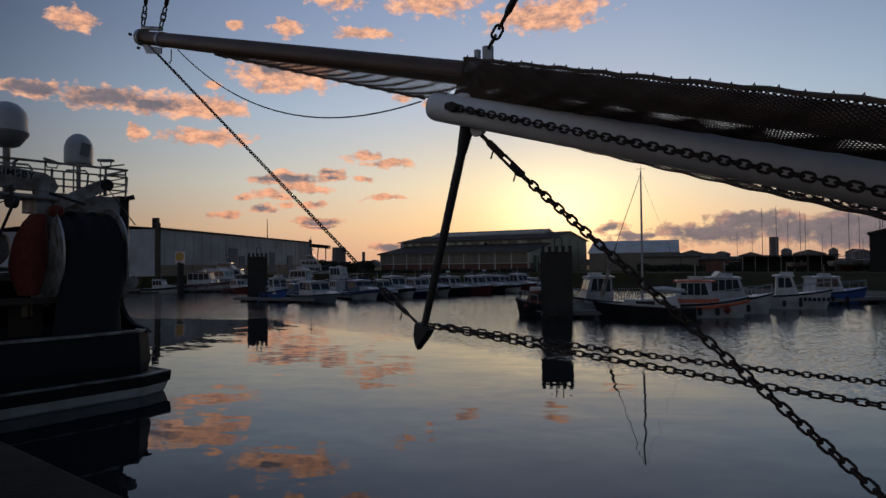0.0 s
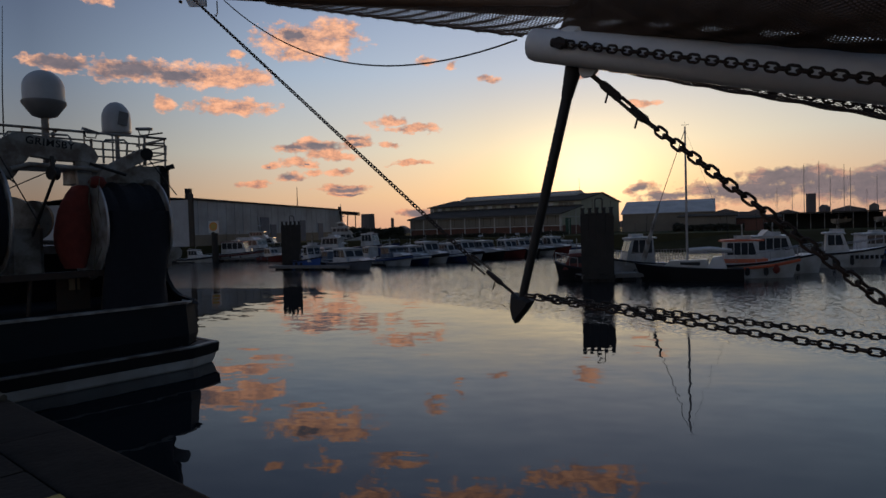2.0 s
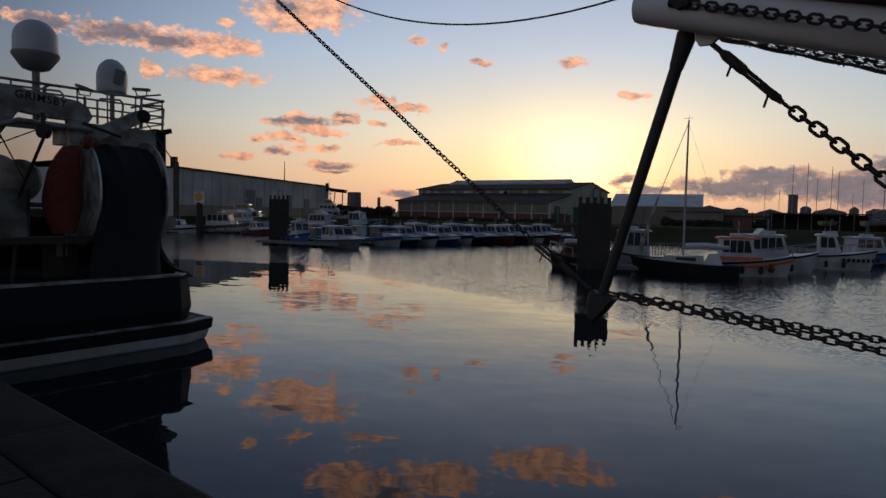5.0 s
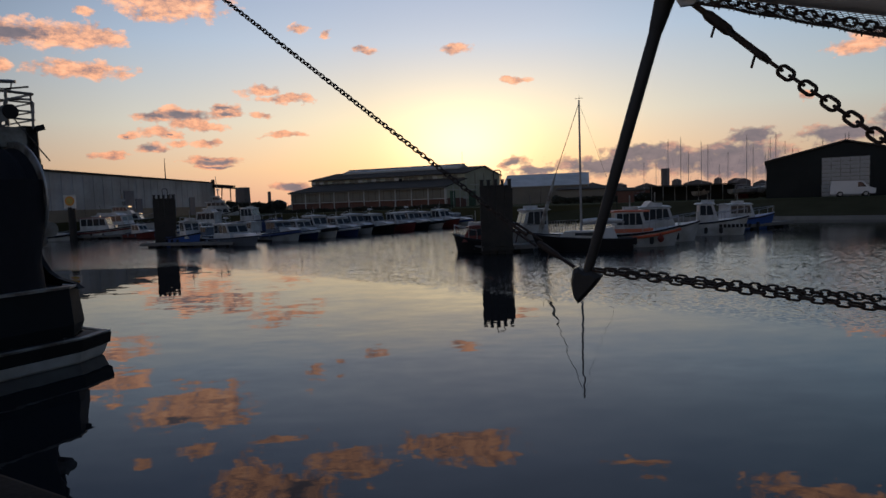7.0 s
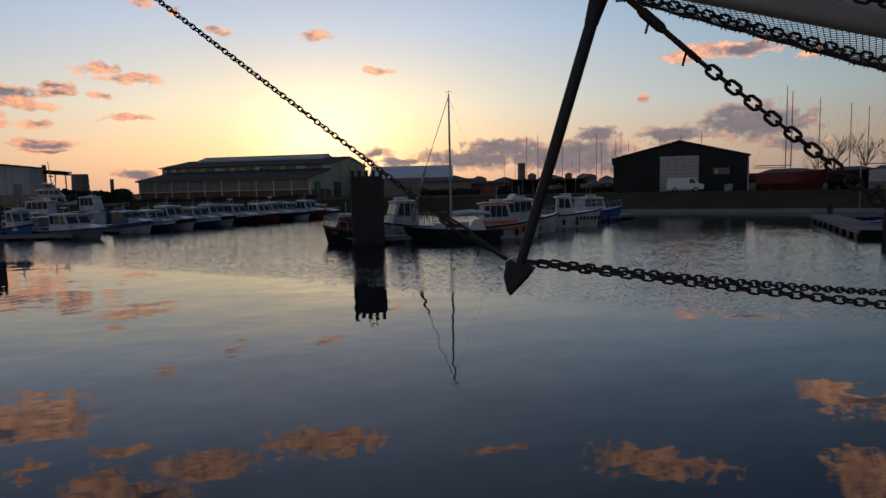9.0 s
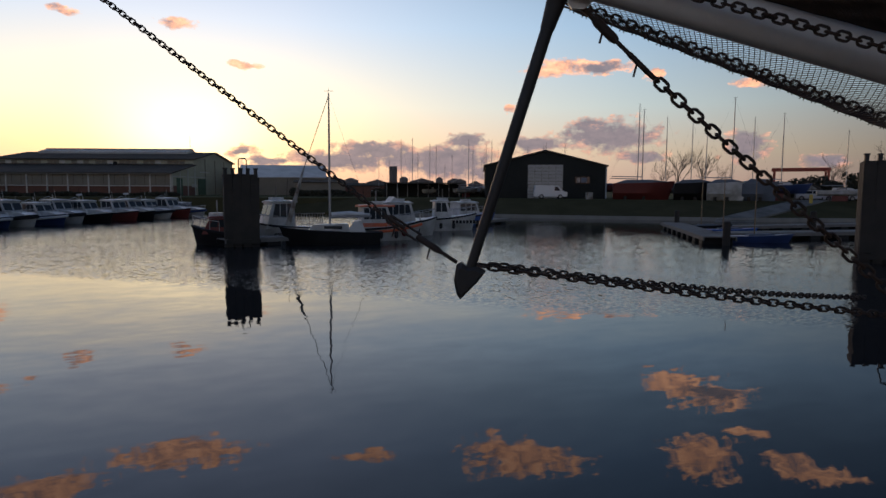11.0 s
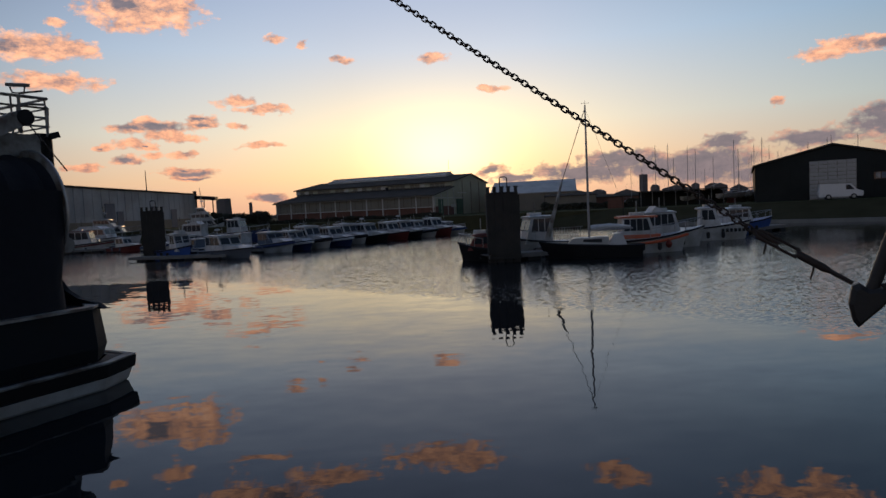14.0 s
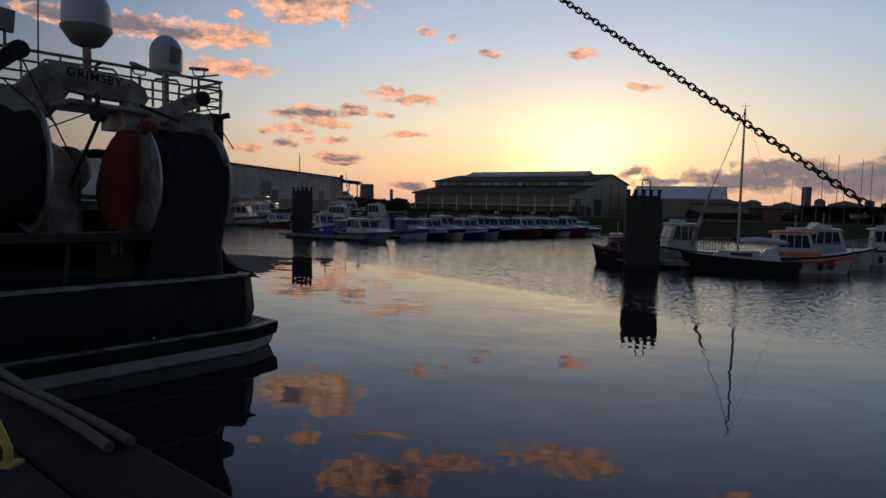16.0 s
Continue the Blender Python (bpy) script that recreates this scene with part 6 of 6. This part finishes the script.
scrub("dark scrub and trees beyond the moored boats", far(-18, 126, LAND), far(-12.5, 132, LAND), 3.0, 9000, 3, 3.0)
scrub("low dark hedge before the warehouse", far(-13, 112, LAND), far(3.0, 108, LAND), 0.75, 6000, 4, 1.0)
scrub("dark bushes behind the slipway", far(54.0, 112, LAND), far(66.0, 102, LAND), 4.6, 8000, 6, 2.5)
scrub("low scrub along the far bank", far(12, 112, LAND), far(30, 112, LAND), 1.6, 6000, 7, 1.5)

hoist = thing("boat_hoist", "red steel travelling boat hoist", "boat hoist", m=Matrix.Translation(far(53.1, 116, LAND)) @ pose(0, 0, 0, 0, 0, -52))
for x in (0, 7.5):
    for y in (0, 5):
        part("leg", Geo().box((x, y, 2.3), (0.3, 0.3, 4.6)), "crane", hoist)
part("top_beam", Geo().box((3.7, 0, 4.8), (8.2, 0.4, 0.45)), "crane", hoist)
part("top_beam", Geo().box((3.7, 5, 4.8), (8.2, 0.4, 0.45)), "crane", hoist)
part("cross_beam", Geo().box((7.5, 2.5, 4.5), (0.4, 5.4, 0.4)), "crane", hoist)


def car(label, p, turn, van=False):
    c = thing("van" if van else "car", label, "van" if van else "car", "parked vehicles", m=Matrix.Translation(p) @ pose(0, 0, 0, 0, 0, turn))
    if van:
        body = [(-2.4, 0.35), (2.4, 0.35), (2.45, 0.95), (1.75, 1.2), (1.1, 1.95), (-2.3, 2.05), (-2.45, 1.0)]
        wins = [[(0.55, 1.2), (1.45, 1.2), (1.0, 1.8), (0.55, 1.8)]]
    else:
        body = [(-2.05, 0.3), (2.1, 0.3), (2.1, 0.8), (1.2, 0.95), (0.5, 1.42), (-1.1, 1.45), (-1.9, 1.0), (-2.1, 0.75)]
        wins = [[(0.0, 0.98), (0.95, 0.98), (0.4, 1.34), (0.0, 1.34)], [(-1.3, 0.98), (-0.1, 0.98), (-0.1, 1.34), (-0.95, 1.34)]]
    part("body", Geo().prism(body, -0.86, 0.86, axis=1), "van", c)
    for w in wins:
        for s in (-1, 1):
            part("window", Geo().prism(w, s * 0.86, s * 0.872, axis=1), "glass", c)
    for x in (-1.35, 1.4):
        for s in (-1, 1):
            wh = part("wheel", Geo().lathe((x, s * 0.82, 0.34), [(0.12, -0.1), (0.33, -0.1), (0.35, 0), (0.33, 0.1), (0.12, 0.1)], 16, axis=(0, 1, 0)), "tyre", c, "", 40)
            part("hub", Geo().lathe((x, s * 0.93, 0.34), [(0.02, -0.02), (0.2, -0.02), (0.2, 0.02), (0.02, 0.02)], 12, axis=(0, 1, 0)), "galv", wh)
    return c


car("white van parked at the boat shed door", far(35.2, 96.0, LAND), turn, True)
car("silver car parked near the slipway", far(55.9, 103, LAND), -60)
car("pale car parked near the slipway huts", far(57.6, 103, LAND), -48)
car("white van parked beside the bushes", far(63.0, 92, LAND), -60, True)
solid("cabinet", Geo().box((0, 0, 0.5), (0.9, 0.6, 1.0), bevel=0.05), "dirtywhite", "white service cabinet before the boat shed", "cabinet", m=Matrix.Translation(far(38.6, 94, LAND)))
solid("bollard", Geo().lathe((0, 0, 0), [(0.18, 0), (0.18, 0.9), (0.12, 1.0)], 12), "yellow", "yellow bollard at the head of the slipway", "bollard", m=Matrix.Translation(far(55.8, 82, LAND - 0.05)))

# slipway and jetty on the far bank
ramp_n, ramp_d = Vector((0.421, 0.907, 0)), Vector((0.907, -0.421, 0))
ramp = []
for back, along, z in ((-1.0, -1.0, -0.1), (0.0, 0.0, 0.42), (11.2, 15.0, LAND + 0.14), (22.0, 28.0, LAND + 0.10)):
    p = Vector((57.2, 54.5, z)) + ramp_n * back + ramp_d * along
    ramp.append([p, p + ramp_d * 4.6, p + ramp_d * 4.6 - Vector((0, 0, 0.6)), p - Vector((0, 0, 0.6))])
solid("ramp_slipway", Geo().loft(ramp), "rampstone", "pale concrete slipway climbing from the water", "slipway", kind="structure")
pontoon("jetty finger with black floats and pale edges", (42.2, 46.6), (31.2, 31.6), 2.0, 0.5)
pontoon("long jetty with dark floats", (33.5, 35.2), (58.0, 30.0), 2.2, 0.5)
pontoon("second jetty near the slipway", (44.0, 42.0), (66.0, 40.0), 1.6, 0.4)
for x, y, h in ((31.3, 31.2, 1.55), (44.4, 48.2, 1.6), (46.8, 36.0, 1.9), (55.5, 34.0, 2.0)):
    solid("jetty_pile", Geo().tube([(0, 0, -1.5), (0, 0, h - 0.06), (0, 0, h)], [0.24, 0.24, 0.18], 10), "timber", "round dark timber jetty pile", "pile", "jetty piles", smooth=40, m=pose(x, y, 0))
sailing_boat("low blue-grey sailing dinghy with wooden masts", heading((33.6, 33.2), (38.2, 30.3)), 4.4, 1.4, "hullblue", 4.6, mast_at=0.42, mast_mat="woodmast", stays=False, boom=False, free=0.42, house=False)
sailing_boat("small open boat with a wooden mast by the jetty", heading((38.0, 39.5), (43.0, 36.0)), 4.4, 1.5, "brightblue", 4.8, mast_at=0.4, mast_mat="woodmast", stays=False, boom=False, free=0.4, house=False)
sailing_boat("small dark dinghy with a slim mast by the jetty", heading((40.8, 44.2), (44.5, 40.6)), 4.2, 1.5, "black", 4.9, mast_at=0.4, mast_mat="woodmast", stays=False, boom=False, free=0.4, house=False)


# larger vessels lying before the grey shed
def tiered_vessel(label, m, length, beam, free, tiers, hull="hullwhite", mast=3.0):
    ob = thing("motor_yacht", label, "motor yacht", m=m)
    part("hull", hull_geo(length, beam, free, sheer=0.9, transom=0.8, draft=0.5), hull, ob, "", 35)
    for bar in strake(length, beam, free, 0.9, thick=0.08):
        part("rubbing_strake", bar, "black", ob)
    z = free
    for a, b, high in tiers:
        cabin_parts(ob, length * a, length * b, beam * 0.36, z - 0.03, z + high, 0.9, 4, "hullwhite", "hullwhite", 0.3)
        z += high + 0.06
    top = length * (tiers[-1][0] + tiers[-1][1]) / 2
    part("mast", Geo().tube([(top, 0, z), (top - 0.3, 0, z + mast)], [0.09, 0.04], 6), "dirtywhite", ob)
    part("yard", Geo().tube([(top - 0.15, -0.8, z + mast * 0.5), (top - 0.15, 0.8, z + mast * 0.5)], 0.035, 5), "dirtywhite", ob)
    part("radar", Geo().lathe((top, 0, z + mast * 0.3), [(0.02, 0), (0.34, 0.03), (0.36, 0.16), (0.02, 0.26)], 14), "dome", ob, "white radar dome", 40)
    bow_rail(ob, length, beam, free, 0.9, start=0.5, high=0.8)
    return ob


tiered_vessel("large white motor yacht moored before the grey shed", heading((-55.5, 107.5), (-45.8, 109.5)), 10.5, 3.4, 1.7, ((0.12, 0.66, 1.4), (0.2, 0.5, 1.1)))
tiered_vessel("white vessel with stacked decks moored beyond the piles", heading((-41.5, 115.0), (-35.5, 116.5)), 6.4, 3.0, 2.2, ((0.05, 0.85, 1.2), (0.15, 0.75, 1.1), (0.3, 0.62, 0.9)), mast=3.6)

# low sheds and a container between the boats and the town
low = thing("open_shed", "long low open shed with a pale flat roof", "shed", m=Matrix.Translation(far(20.5, 104, LAND)) @ pose(0, 0, 0, 0, 0, -20))
part("roof", Geo().box((6, 2, 2.35), (13, 5, 0.16)), "roof", low)
part("back_wall", Geo().box((6, 4.2, 1.1), (12.6, 0.12, 2.3)), "shedwall", low)
for k in range(8):
    part("post", Geo().tube([(0 + k * 1.7, -0.3, 0), (0 + k * 1.7, -0.3, 2.3)], 0.05, 6), "dirtywhite", low)
box_ = thing("container", "dull orange site container standing on the far bank", "container", m=Matrix.Translation(far(18.4, 102, LAND)) @ pose(0, 0, 0, 0, 0, -20))
part("body", Geo().box((0, 0, 0.8), (2.4, 2.0, 1.6), bevel=0.04), "brick", box_)
for k in range(9):
    part("rib", Geo().box((-1.08 + k * 0.27, -1.02, 0.8), (0.10, 0.05, 1.4)), "brick", box_)
